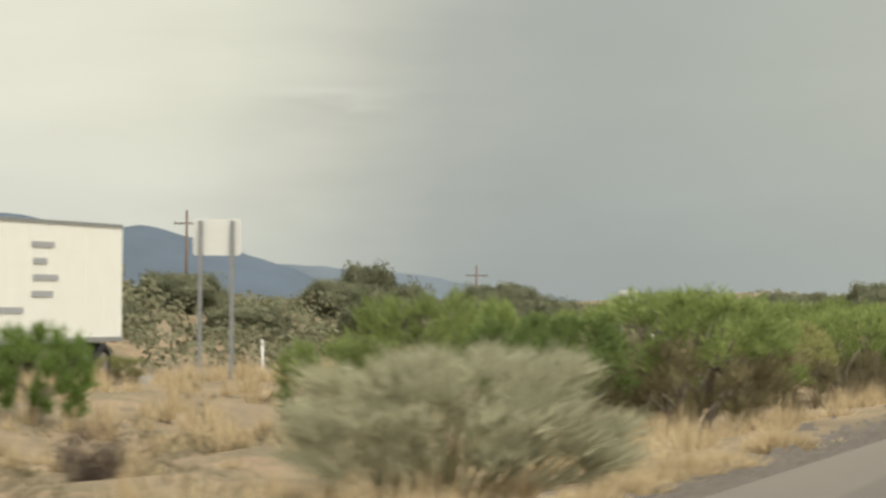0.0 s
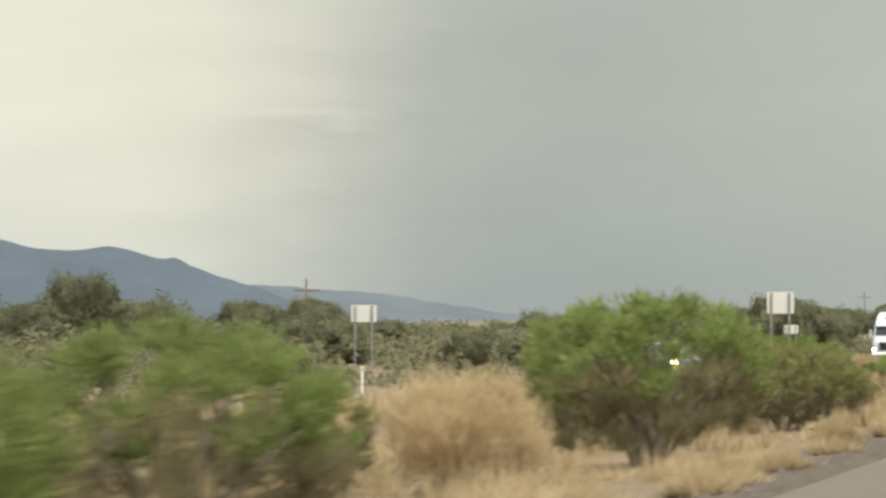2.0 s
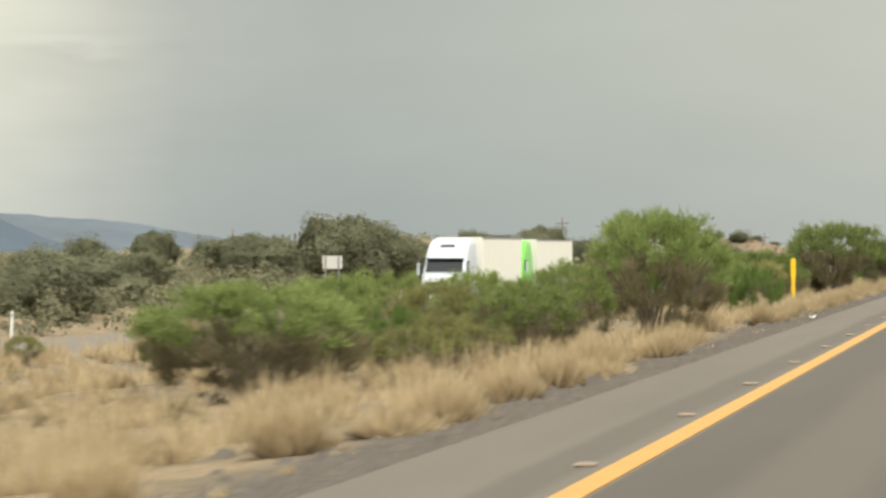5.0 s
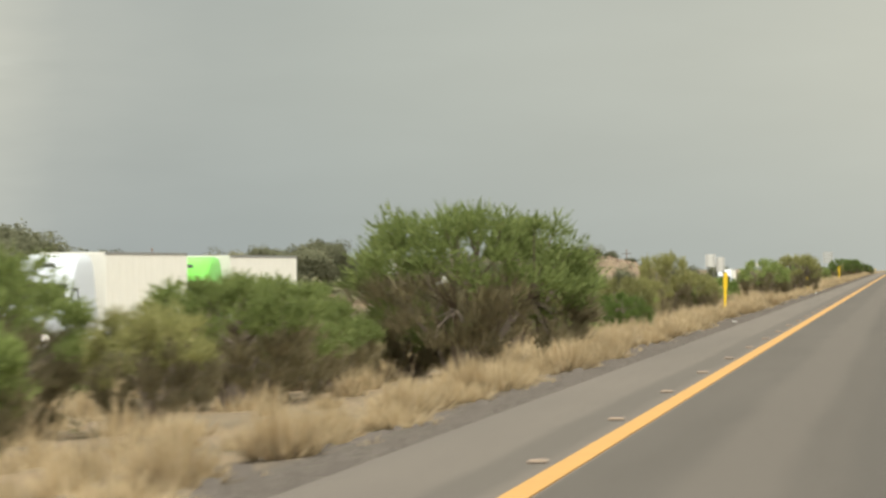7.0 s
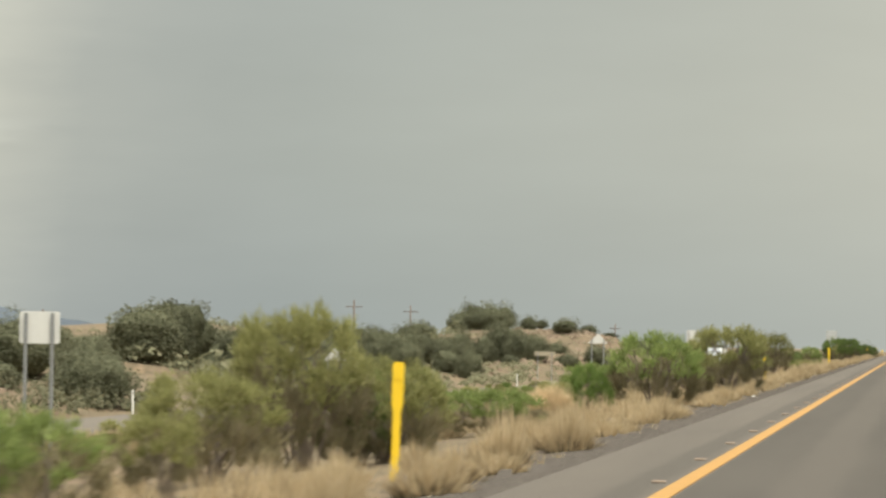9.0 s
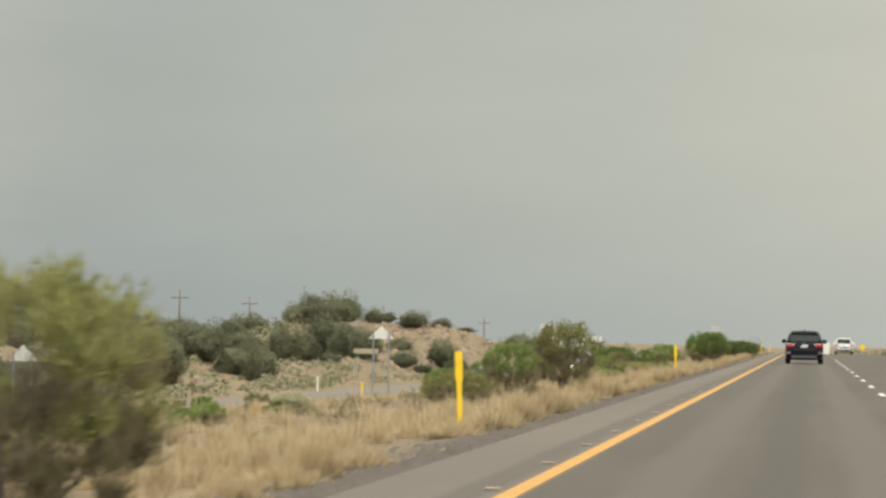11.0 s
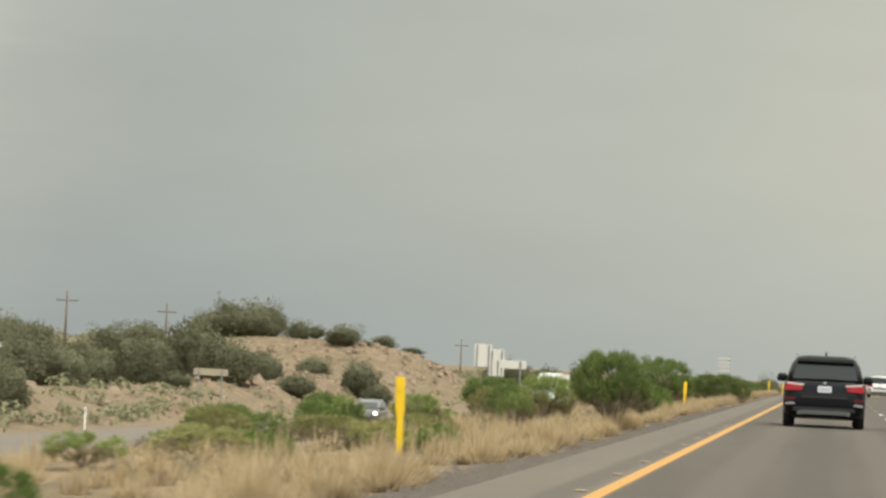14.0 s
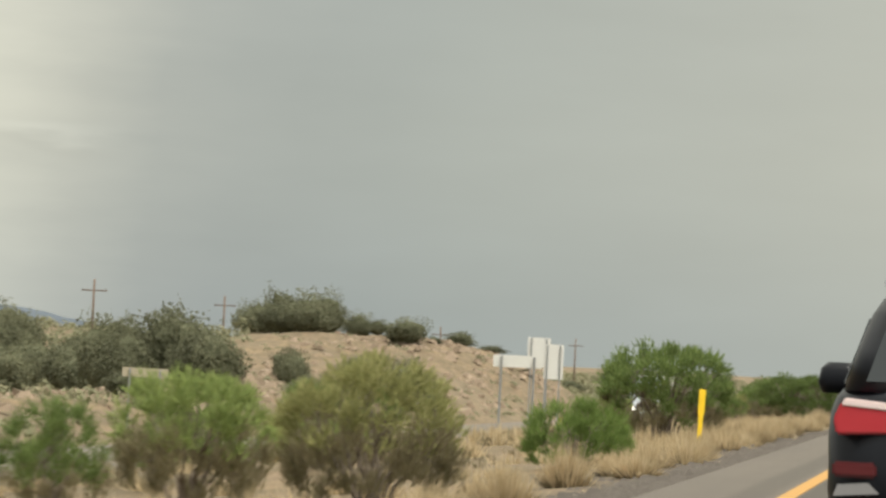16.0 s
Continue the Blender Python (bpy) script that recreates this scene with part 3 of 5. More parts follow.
def shrub_template(kind, variant):
    """One shrub 2 m across and 1.6 m high."""
    rng = np.random.default_rng(100 + 17 * variant + sum(map(ord, kind)))
    R, H = 1.0, 1.6
    S = (R, R, H)
    root = thing("shrub", Matrix(), "", "")
    v2 = None
    if kind in ("broom", "olive", "dark"):
        # lobes, their sizes, shoots on each, shoot length and width: by how near the camera passes
        n, lo, hi, per, ln, wd = ((88, 0.15, 0.25, 96, 0.110, 0.023), (136, 0.125, 0.22, 120, 0.090, 0.018), (46, 0.18, 0.28, 66, 0.16, 0.032))[variant // 10]
        c, r = lobes_on(rng, n, 0.15 if kind != "dark" else 0.12, 0.42 if kind != "dark" else 0.34, 0.84, (lo, hi))
        # browner twig colour on the lower lobes, the kind's own green above
        is_lower = c[:, 2] + rng.normal(0, 0.07, n) < (0.47 if kind != "dark" else 0.36)
        V, F = limbs(rng, c, S, 0.026)
        v1, f1 = plumes(rng, c[~is_lower], r[~is_lower], per, ln, wd, S)
        v2, f2 = plumes(rng, c[is_lower], r[is_lower], int(per * 0.85), ln * 1.35, wd * 0.75, S, 1.2, 0.6)
        names, mats = ("foliage", "stem_fan"), (M[kind], M["stem"])
    elif kind == "vase":
        c, r = lobes_on(rng, 120, 0.34, 0.72, 0.82, (0.13, 0.22))
        is_lower = c[:, 2] + rng.normal(0, 0.05, 120) < 0.42
        V, F = limbs(rng, c, S, 0.034, 15, 0.16)
        v1, f1 = plumes(rng, c[~is_lower], r[~is_lower], 120, 0.105, 0.017, S)
        v2, f2 = plumes(rng, c[is_lower], r[is_lower], 50, 0.15, 0.013, S, 1.2, 0.6)
        names, mats = ("foliage", "stem_fan"), (M["dark"], M["stem"])
    elif kind == "low":
        c, r = lobes_on(rng, 70, 0.08, 0.12, 0.86, (0.16, 0.24))
        V, F = limbs(rng, c, S, 0.018)
        v1, f1 = plumes(rng, c, r, 92, 0.15, 0.020, S, 0.8, 0.7)
        names, mats = ("foliage", "stem_fan"), (M["low"], M["stem"])
    elif kind == "sage":
        V, F, tips = twigs(rng, 110, 0.95, 1.4, 0.2, 0.010)
        c, r = lobes_on(rng, 64, 0.10, 0.1, 0.84, (0.17, 0.27))
        v1, f1 = plumes(rng, c, r, 150, 0.20, 0.013, S, 0.9, 0.8)
        names, mats = ("foliage", "twig_fan"), (M["sage"], M["sage"])
    elif kind == "dead":
        V, F, tips = twigs(rng, 150, 0.95, 1.2, 0.25, 0.014, wander=0.5)
        cl = dome(rng, 90, 0.05, 0.7) * S
        v1, f1 = blades(rng, cl, 0.14, 40, 0.2, 0.014, (0, 0, 0), 0.1)
        names, mats = ("twig_tangle", "stem_fan"), (M["dead"], M["dead"])
    else:
        V, F, tips = twigs(rng, 140, 0.85, 1.55, 0.25, 0.008, seg=3)
        v1, f1 = blades(rng, tips, 0.10, 26, 0.26, 0.012, (0, 0, 0), 0.7)
        names, mats = ("seed_plume", "stem_fan"), (M["straw"], M["straw"])
    sets = fit_size([v1, V] + ([v2] if v2 is not None else []), R, H)
    raw(names[0], sets[0], f1.tolist(), mats[0], root)
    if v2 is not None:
        raw("old_foliage", sets[2], f2.tolist(), M["lower_leaf"], root, "olive-grey twigs and leaves on the lower clumps")
    raw(names[1], sets[1], F, mats[1], root)
    return root


SHRUB = {
    "broom": ("green desert broom shrub with fanned grey stems", "shrub", 4),
    "olive": ("olive-green desert broom shrub going to seed", "shrub", 3),
    "dark": ("dense dark green roadside shrub", "shrub", 3),
    "vase": ("tall dark green shrub on a fan of bare grey stems", "shrub", 1),
    "low": ("low rounded bright green shrub in dry grass", "shrub", 2),
    "sage": ("pale grey-green rabbitbrush with dry twigs", "shrub", 1),
    "dead": ("dead dark brown shrub on bare soil", "shrub", 1),
    "straw": ("tall dry straw-coloured bush among the grass", "shrub", 1),
}
_count = {}


def shrub(kind, x, y, wide, high):
    label, cat, nvar = SHRUB[kind]
    k = _count.get(kind, 0)
    _count[kind] = k + 1
    rng = random.Random(kind + str(k))
    key = (kind, k % nvar + ((10 if (wide > 2.2 or x > -3.3) and y < 545 else 20 if (wide < 1.25 and x < -4.3) or x < -9 or y > 545 else 0) if kind in ("broom", "olive", "dark") else 0))
    high = max(high, 0.5)
    m = pose(x, y, zat(x, y) - 0.03, rng.uniform(-4, 4), rng.uniform(-4, 4), rng.uniform(0, 360)) @ Matrix.Diagonal((wide / 2.0, wide / 2.0, high / 1.6, 1))
    if key not in TEMPLATES:
        ob = TEMPLATES[key] = shrub_template(*key)
        ob.matrix_basis = m
        if kind in ("broom", "olive", "dark", "low"):
            tagged(ob, group=kind + " shrubs of the median")
        tagged(ob, label, cat)
        ob.name = "shrub"
        return ob
    src = TEMPLATES[key]
    keep = src.matrix_basis.copy()
    src.matrix_basis = Matrix()
    ob = copy_thing(src, m)
    src.matrix_basis = keep
    return ob


def shrub_row(rows):
    for r in rows:
        shrub(*r)


shrub_row([
    ('sage', -3.7, 21.8, 2.70, 1.12),
    ('dead', -10.0, 30.8, 0.88, 0.69),
    ('broom', -4.6, 35.2, 2.60, 1.66),
    ('dark', -5.9, 33.6, 2.10, 1.45),
    ('broom', -9.5, 37.8, 1.70, 1.42),
    ('broom', -9.5, 41.5, 2.00, 2.05),
    ('broom', -9.0, 43.6, 1.45, 1.92),
    ('broom', -8.0, 43.9, 1.77, 1.69),
    ('olive', -5.5, 47.8, 1.75, 1.30),
    ('olive', -4.5, 51.2, 1.70, 1.25),
    ('low', -18.1, 48.6, 2.00, 1.68),
    ('broom', -4.9, 49.6, 1.95, 1.48),
    ('broom', -7.0, 53.3, 1.47, 1.86),
    ('broom', -6.5, 54.6, 1.51, 1.64),
    ('broom', -4.8, 57.6, 2.45, 1.55),
    ('olive', -4.5, 67.0, 1.45, 1.05),
    ('olive', -7.0, 72.0, 2.20, 1.62),
    ('broom', -4.5, 72.6, 2.20, 1.50),
    ('broom', -7.3, 66.5, 1.90, 1.75),
    ('broom', -7.5, 78.1, 1.41, 1.85),
    ('straw', -5.0, 86.0, 1.40, 1.10),
])
shrub_row([
    ('broom', -4.8, 78.2, 2.20, 1.52),
    ('broom', -4.1, 90.0, 2.50, 1.70),
    ('olive', -4.4, 100.4, 2.31, 1.11),
    ('broom', -8.0, 106.1, 1.21, 1.57),
    ('olive', -4.5, 109.1, 0.66, 0.49),
    ('broom', -6.0, 112.3, 1.95, 1.38),
    ('dark', -3.75, 114.3, 1.20, 0.84),
    ('olive', -4.6, 122.9, 0.96, 0.47),
    ('broom', -3.8, 125.8, 2.30, 1.74),
    ('olive', -12.0, 146.0, 1.40, 0.95),
    ('low', -15.0, 148.6, 0.80, 1.48),
    ('dark', -11.0, 150.2, 1.83, 1.50),
    ('broom', -12.0, 155.3, 2.56, 1.58),
    ('broom', -6.0, 157.0, 2.04, 1.41),
    ('broom', -6.0, 179.1, 2.38, 1.24),
    ('olive', -4.6, 182.9, 0.85, 0.76),
    ('olive', -4.6, 185.5, 0.94, 0.61),
    ('broom', -4.7, 189.3, 1.49, 1.06),
])
shrub_row([
    ('broom', -4.9, 195.0, 1.51, 1.35),
    ('broom', -9.0, 196.7, 1.57, 1.50),
    ('broom', -3.8, 197.2, 2.30, 2.02),
    ('broom', -9.5, 203.5, 1.55, 1.46),
    ('broom', -8.5, 207.4, 1.69, 1.44),
    ('low', -3.5, 212.6, 1.30, 1.02),
    ('broom', -5.6, 228.3, 1.70, 1.25),
    ('dark', -8.0, 232.8, 1.24, 1.10),
    ('broom', -6.8, 233.4, 2.27, 1.85),
    ('olive', -4.9, 232.9, 1.25, 1.20),
    ('broom', -5.5, 239.3, 2.40, 1.52),
    ('broom', -6.5, 246.0, 2.30, 1.60),
    ('broom', -3.75, 245.6, 3.25, 2.20),
    ('olive', -5.0, 260.9, 1.70, 1.38),
    ('broom', -4.6, 265.3, 1.34, 0.35),
    ('broom', -6.2, 274.2, 1.85, 1.37),
    ('low', -4.0, 270.6, 1.42, 0.87),
    ('broom', -5.9, 281.0, 1.50, 1.45),
    ('olive', -4.7, 279.5, 1.36, 1.20),
])
shrub_row([
    ('broom', -7.0, 284.9, 1.58, 1.44),
    ('broom', -5.0, 286.2, 1.20, 0.97),
    ('broom', -6.4, 288.1, 1.78, 1.09),
    ('olive', -5.0, 290.4, 0.82, 0.83),
    ('olive', -5.05, 297.3, 1.60, 1.92),
    ('olive', -4.25, 298.2, 1.50, 1.25),
    ('olive', -5.4, 294.0, 1.60, 1.22),
    ('broom', -4.6, 310.0, 1.70, 0.75),
    ('broom', -4.7, 301.2, 1.50, 1.15),
    ('dark', -4.6, 298.3, 1.04, 0.77),
    ('broom', -5.4, 305.1, 0.90, 0.86),
    ('olive', -6.0, 310.6, 0.92, 1.12),
    ('broom', -3.5, 327.4, 2.02, 1.60),
    ('olive', -2.5, 336.3, 2.00, 1.69),
    ('olive', -3.4, 334.6, 1.60, 1.22),
    ('low', -5.1, 329.4, 1.02, 1.05),
    ('broom', -6.0, 338.2, 1.53, 1.14),
    ('olive', -9.0, 341.0, 2.59, 0.43),
    ('low', -21.2, 399.5, 1.60, 1.55),
    ('olive', -6.0, 391.5, 1.78, 0.87),
    ('broom', -5.0, 394.1, 1.40, 1.42),
    ('olive', -4.4, 403.2, 1.75, 1.92),
])
shrub_row([
    ('low', -6.0, 429.3, 0.96, 0.23),
    ('olive', -7.5, 429.9, 0.60, 0.09),
    ('broom', -8.0, 444.6, 1.22, 0.43),
    ('olive', -7.0, 447.6, 1.38, 0.30),
    ('olive', -6.0, 464.1, 1.64, 0.58),
    ('olive', -8.0, 464.8, 1.65, 0.63),
    ('broom', -4.6, 469.0, 0.76, 0.92),
    ('dark', -11.0, 482.3, 1.20, 1.23),
    ('olive', -3.3, 483.8, 1.57, 1.38),
    ('broom', -9.0, 486.8, 1.31, 0.98),
    ('dark', -11.0, 488.3, 0.87, 1.15),
    ('broom', -13.4, 477.0, 2.20, 1.40),
    ('broom', -12.0, 492.6, 1.68, 1.74),
    ('broom', -7.0, 499.5, 1.47, 0.71),
    ('dark', -4.4, 519.0, 2.60, 1.92),
    ('low', -4.0, 504.5, 1.23, 0.78),
])
shrub_row([
    ('broom', -11.0, 506.6, 1.60, 0.78),
    ('dark', -10.0, 515.2, 2.32, 1.31),
    ('dark', -2.7, 537.0, 2.60, 1.28),
    ('dark', -21.5, 523.5, 2.80, 1.80),
    ('dark', -21.9, 536.5, 1.90, 1.40),
    ('dark', -21.5, 548.8, 3.00, 2.25),
    ('dark', -4.8, 585.3, 3.53, 1.45),
    ('dark', -5.3, 618.4, 4.58, 1.23),
    ('dark', -4.9, 670.7, 3.83, 1.19),
    ('vase', -2.35, 465.6, 1.62, 1.62),
    ('low', -20.5, 372.3, 1.41, 1.10),
    ('sage', -20.5, 376.8, 1.74, 1.40),
    ('olive', -20.5, 381.5, 1.40, 1.10),
    ('straw', -4.9, 320.6, 0.90, 0.70),
    ('olive', -6.4, 334.5, 1.05, 0.65),
    ('low', -4.5, 426.6, 0.95, 0.55),
    ('olive', -4.1, 418.3, 0.80, 0.50),
])
shrub_row([
    ('broom', -5.5, 486.4, 1.55, 1.36),
    ('low', -6.3, 449.0, 0.90, 0.45),
    ('olive', -4.7, 449.3, 1.10, 0.55),
    ('low', -3.9, 450.3, 0.70, 0.50),
    ('dark', -6.5, 485.2, 1.05, 1.08),
    ('low', -3.5, 498.9, 1.45, 0.95),
    ('dark', -5.0, 571.0, 3.60, 1.40),
])


def scattered_shrubs():
    """Smaller growth across the median, thinner towards the opposite road."""
    rng = random.Random(5)
    placed = 0
    while placed < 78:
        x, y = rng.uniform(-20, -7.5), rng.uniform(60, 640)
        if 310 < y < 500 and rng.random() < 0.7:
            continue
        kind = rng.choice(["broom", "olive", "olive", "broom", "low", "dark"])
        shrub(kind, x, y, rng.uniform(0.8, 1.9), rng.uniform(0.6, 1.15))
        placed += 1
    # the far edge of the median, beside the opposite road
    y = 60.0
    while y < 640:
        kind = rng.choice(["sage", "olive", "straw", "olive", "low"])
        if 465 < y < 530:
            y = 530.0
        shrub(kind, rng.uniform(-21.3, -18.5), y, rng.uniform(0.9, 1.9), rng.uniform(0.6, 1.0))
        y += rng.uniform(2.0, 4.5) if 290 < y < 440 else rng.uniform(7, 16)
    # growth that closes the row along the near side
    for y0, y1, n in ((36, 100, 13), (120, 160, 4), (178, 203, 6), (224, 300, 8), (545, 700, 14)):
        for k in range(n):
            kind = rng.choice(["broom", "olive", "olive", "broom", "dark", "low"])
            shrub(kind, rng.uniform(-6.8, -4.6), rng.uniform(y0, y1), rng.uniform(0.9, 1.7), rng.uniform(0.65, 1.15))


scattered_shrubs()


def bunches(name, rng, cen, lean, wide, material, label):
    """Bunch grass as one mass of blades: x, y, height, radius and number of blades for each bunch."""
    cen = np.array(cen)
    zc = ground_z(cen[:, 0], cen[:, 1])
    rep = np.repeat(np.arange(len(cen)), cen[:, 4].astype(int))
    a = rng.uniform(0, 2 * math.pi, len(rep))
    q = np.sqrt(rng.uniform(0, 1, len(rep)))
    h, r = cen[rep, 2], cen[rep, 3]
    base = np.stack([cen[rep, 0] + np.cos(a) * q * r * 0.52, cen[rep, 1] + np.sin(a) * q * r * 0.52, zc[rep] - 0.03], 1)
    hh = h * rng.uniform(0.66, 1.02, len(rep)) * np.sqrt(1.02 - 0.92 * q * q)
    tip = base + np.stack([np.cos(a) * q * r * lean, np.sin(a) * q * r * lean, hh], 1) + rng.normal(0, 0.03, (len(rep), 3))
    b = a + rng.uniform(0.8, 2.3, len(rep))
    w = rng.uniform(0.5, 1.25, (len(rep), 1)) * wide * (1 + 0.05 * np.clip(-base[:, :1] - 4, 0, 16))
    side = np.stack([np.cos(b), np.sin(b), 0 * b], 1) * w
    v = np.stack([base - side, base + side, tip], 1).reshape(-1, 3)
    i = np.arange(len(rep))[:, None] * 3
    ob = raw(name, v.tolist(), (i + np.arange(3)).tolist(), material)
    return tagged(ob, label, "grass", kind="stuff")


def grass():
    """Dry bunch grass along the pavement's edge and over the median."""
    rng = np.random.default_rng(11)
    cen, shade_thatch = [], []
    y = 8.0
    while y < 640:
        # full rounded bunches at the edge of the gravel, in runs with gaps between them, looser ones behind
        thin = 0.5 + 0.5 * math.sin(y * 0.16 + 2.0 * math.sin(y * 0.043))
        if rng.uniform() > 0.10 + 0.30 * thin and not (26 < y < 36.5 or 188 < y < 196.5):
            x, h, r = -1.95 - abs(rng.normal(0, 0.30)), rng.uniform(0.26, 0.52) * (0.62 if y < 90 else 1.12 if y > 280 else 1), rng.uniform(0.30, 0.48) * (1.1 if y > 280 else 1)
            yy = y + rng.uniform(-0.35, 0.35)
            cen.append((x, yy, h, r, 520))
            # darker short blades put the shade at a tuft's foot into the colour
            shade_thatch.append((x, yy, h * 0.50, r * 1.12, 260))
        for k in range(2 if y < 280 else 3):
            if rng.uniform() > 0.6:
                x, yy, h, r = -2.95 - abs(rng.normal(0, 0.9)), y + rng.uniform(-0.6, 0.6), rng.uniform(0.24, 0.46) * (0.7 if y < 90 else 1), rng.uniform(0.24, 0.42)
                cen.append((x, yy, h, r, 150))
                shade_thatch.append((x, yy, h * 0.6, r * 0.8, 40))
        if rng.uniform() > 0.72:
            cen.append((-1.7 - abs(rng.normal(0, 0.2)), y + rng.uniform(-0.5, 0.5), rng.uniform(0.05, 0.13), rng.uniform(0.06, 0.14), 26))
        y += 1.2 if y < 280 else 2.1
    for k in range(6200):
        x, yy = -3.2 - 17.1 * rng.uniform() ** 1.5, rng.uniform(10, 620)
        if math.sin(x * 0.5 + yy * 0.13) + math.sin(yy * 0.071 - x * 0.3) + rng.normal(0, 0.7) > -0.5:
            tall = 1.25 if (300 < yy < 350 or 395 < yy < 470) else 1.0
            h, r = rng.uniform(0.22, 0.54) * tall, rng.uniform(0.24, 0.5)
            cen.append((x, yy, h, r, 62))
            if rng.uniform() < 0.5:
                shade_thatch.append((x, yy, h * 0.7, r * 0.8, 26))
    # tall dry stalks at the foot of the first row of shrubs
    for k in range(26):
        yy = rng.uniform(42, 58)
        cen.append((-2.6 - 1.2 * rng.uniform(), yy, rng.uniform(0.25, 0.50), rng.uniform(0.25, 0.42), 120))
        shade_thatch.append((-3.2 - 1.4 * rng.uniform(), yy, rng.uniform(0.3, 0.6), rng.uniform(0.25, 0.4), 90))
    # rank dry growth in the ditch before the opposite road
    for k in range(2200):
        cen.append((-13.5 - 8.0 * rng.uniform() ** 0.8, rng.uniform(40, 640), rng.uniform(0.35, 0.8), rng.uniform(0.3, 0.6), 36))
    for k in range(1700):
        cen.append((-22.1 + 2.6 * rng.uniform() ** 1.5, rng.uniform(40, 520), rng.uniform(0.35, 0.75), rng.uniform(0.3, 0.6), 34))
    bunches("dry_grass", rng, cen, 0.50, 0.0115, M["straw"], "tufts of dry straw-coloured bunch grass on the verge")
    bunches("old_grass", rng, shade_thatch, 0.62, 0.013, M["shade_thatch"], "older grey-brown grass, darkened for the shade at the foot of the tufts")


grass()


def dry_brush():
    """Small dry and half-green brush on the bare soil of the median."""
    rng = np.random.default_rng(77)
    n = 2600
    x, y = -5 - 15.5 * rng.uniform(0, 1, n), rng.uniform(15, 640, n)
    r = rng.uniform(0.10, 0.36, n)
    cl = np.stack([x, y, ground_z(x, y) + r * 0.4], 1)
    per = 34
    rr = np.repeat(r, per)[:, None]
    c = np.repeat(cl, per, 0) + rng.normal(0, 0.45, (n * per, 3)) * rr * (1, 1, 0.6)
    d = rng.normal(0, 1, c.shape)
    d[:, 2] = np.abs(d[:, 2]) + 0.4
    d /= np.linalg.norm(d, axis=1, keepdims=True)
    s = np.cross(d, rng.normal(0, 1, d.shape))
    s /= np.linalg.norm(s, axis=1, keepdims=True)
    v = np.stack([c - d * rr * 0.25 - s * 0.012, c - d * rr * 0.25 + s * 0.012, c + d * rr * 0.45], 1).reshape(-1, 3)
    f = np.arange(len(c))[:, None] * 3 + np.arange(3)
    tagged(raw("dry_brush", v.tolist(), f.tolist(), M["dry_twig"]), "small dry brush scattered on the median soil", "brush", kind="stuff")


dry_brush()


def gravel():
    """Loose stones and crumbled asphalt between the pavement and the grass."""
    rng = np.random.default_rng(3)
    n = 14000
    y = rng.uniform(10, 520, n)
    x = -1.22 - np.abs(rng.normal(0, 0.62, n))
    s = rng.uniform(0.012, 0.048, n) * np.where(rng.uniform(0, 1, n) < 0.06, 2.2, 1.0)
    z = ground_z(x, y)
    tet = np.array([(-1, -0.7, -0.4), (1, -0.6, -0.4), (0.1, 1, -0.4), (-0.5, -0.1, 0.55), (0.55, 0.05, 0.5)])
    v = (tet[None] * s[:, None, None] * rng.uniform(0.6, 1.3, (n, 5, 1)) + np.stack([x, y, z + 0.2 * s], 1)[:, None]).reshape(-1, 3)
    pat = np.array([(0, 1, 4), (0, 4, 3), (1, 2, 4), (2, 3, 4), (2, 0, 3)])
    f = (np.arange(n)[:, None, None] * 5 + pat).reshape(-1, 3)
    tagged(raw("gravel", v.tolist(), f.tolist(), M["stone"]), "loose grey gravel along the pavement edge", "gravel", kind="stuff")


gravel()


# ---- trees beyond the opposite road ----


def tree_template(variant):
    """A spreading juniper, 4 m high and 4 m across, leafy almost to the ground."""
    rng = np.random.default_rng(40 + variant)
    root = thing("tree", Matrix(), "", "")
    V, F, tips = twigs(rng, 9, 1.35, 2.9, 0.16, 0.11, wander=0.5)
    lumps, depth, count, size = ((17, 0.22, 4800, 0.070), (16, 0.36, 3000, 0.085), (26, 0.17, 11000, 0.050))[variant // 6]
    # rounded lumps of a low dome, some standing proud of it
    ld = rng.normal(0, 1, (lumps, 3)) + (0, 0, 0.5)
    ld /= np.linalg.norm(ld, axis=1, keepdims=True)
    far = 5 < variant < 12
    lr, ls = rng.uniform(0.50 if far else 0.72, 1.30 if far else 1.16, lumps), rng.uniform(0.18, 0.34 if far else 0.40, lumps)

    def reach(u):
        ang = np.arccos(np.clip(u @ ld.T, -1, 1))
        return 0.68 + ((lr - 0.68) * np.exp(-(ang / ls) ** 2)).max(1) + 0.05 * np.sin(u[:, 0] * 17 + 3 * u[:, 2]) * np.sin(u[:, 1] * 19)
    size_of = np.array((2.0, 2.0, 2.6))
    u = rng.normal(0, 1, (count, 3))
    u[:, 2] = np.abs(u[:, 2]) - 0.42
    u /= np.linalg.norm(u, axis=1, keepdims=True)
    spray = np.where(rng.uniform(0, 1, count) < 0.2, rng.uniform(0, 0.10 if far else 0.05, count), 0)
    p = u * (reach(u) * (1.02 + spray - depth * rng.uniform(0, 1, count) ** 1.6))[:, None] * size_of + (0, 0, 1.35)
    nrm = u * 0.8 + (0, 0, 0.45) + rng.normal(0, 0.40, u.shape)
    nrm /= np.linalg.norm(nrm, axis=1, keepdims=True)
    d = rng.normal(0, 1, u.shape) + u * 0.5 + (0, 0, 0.7)
    d -= nrm * (d * nrm).sum(1, keepdims=True) * rng.uniform(0.2, 1.0, (count, 1))
    d /= np.linalg.norm(d, axis=1, keepdims=True)
    s = np.cross(d, nrm)
    s /= np.linalg.norm(s, axis=1, keepdims=True) + 1e-6
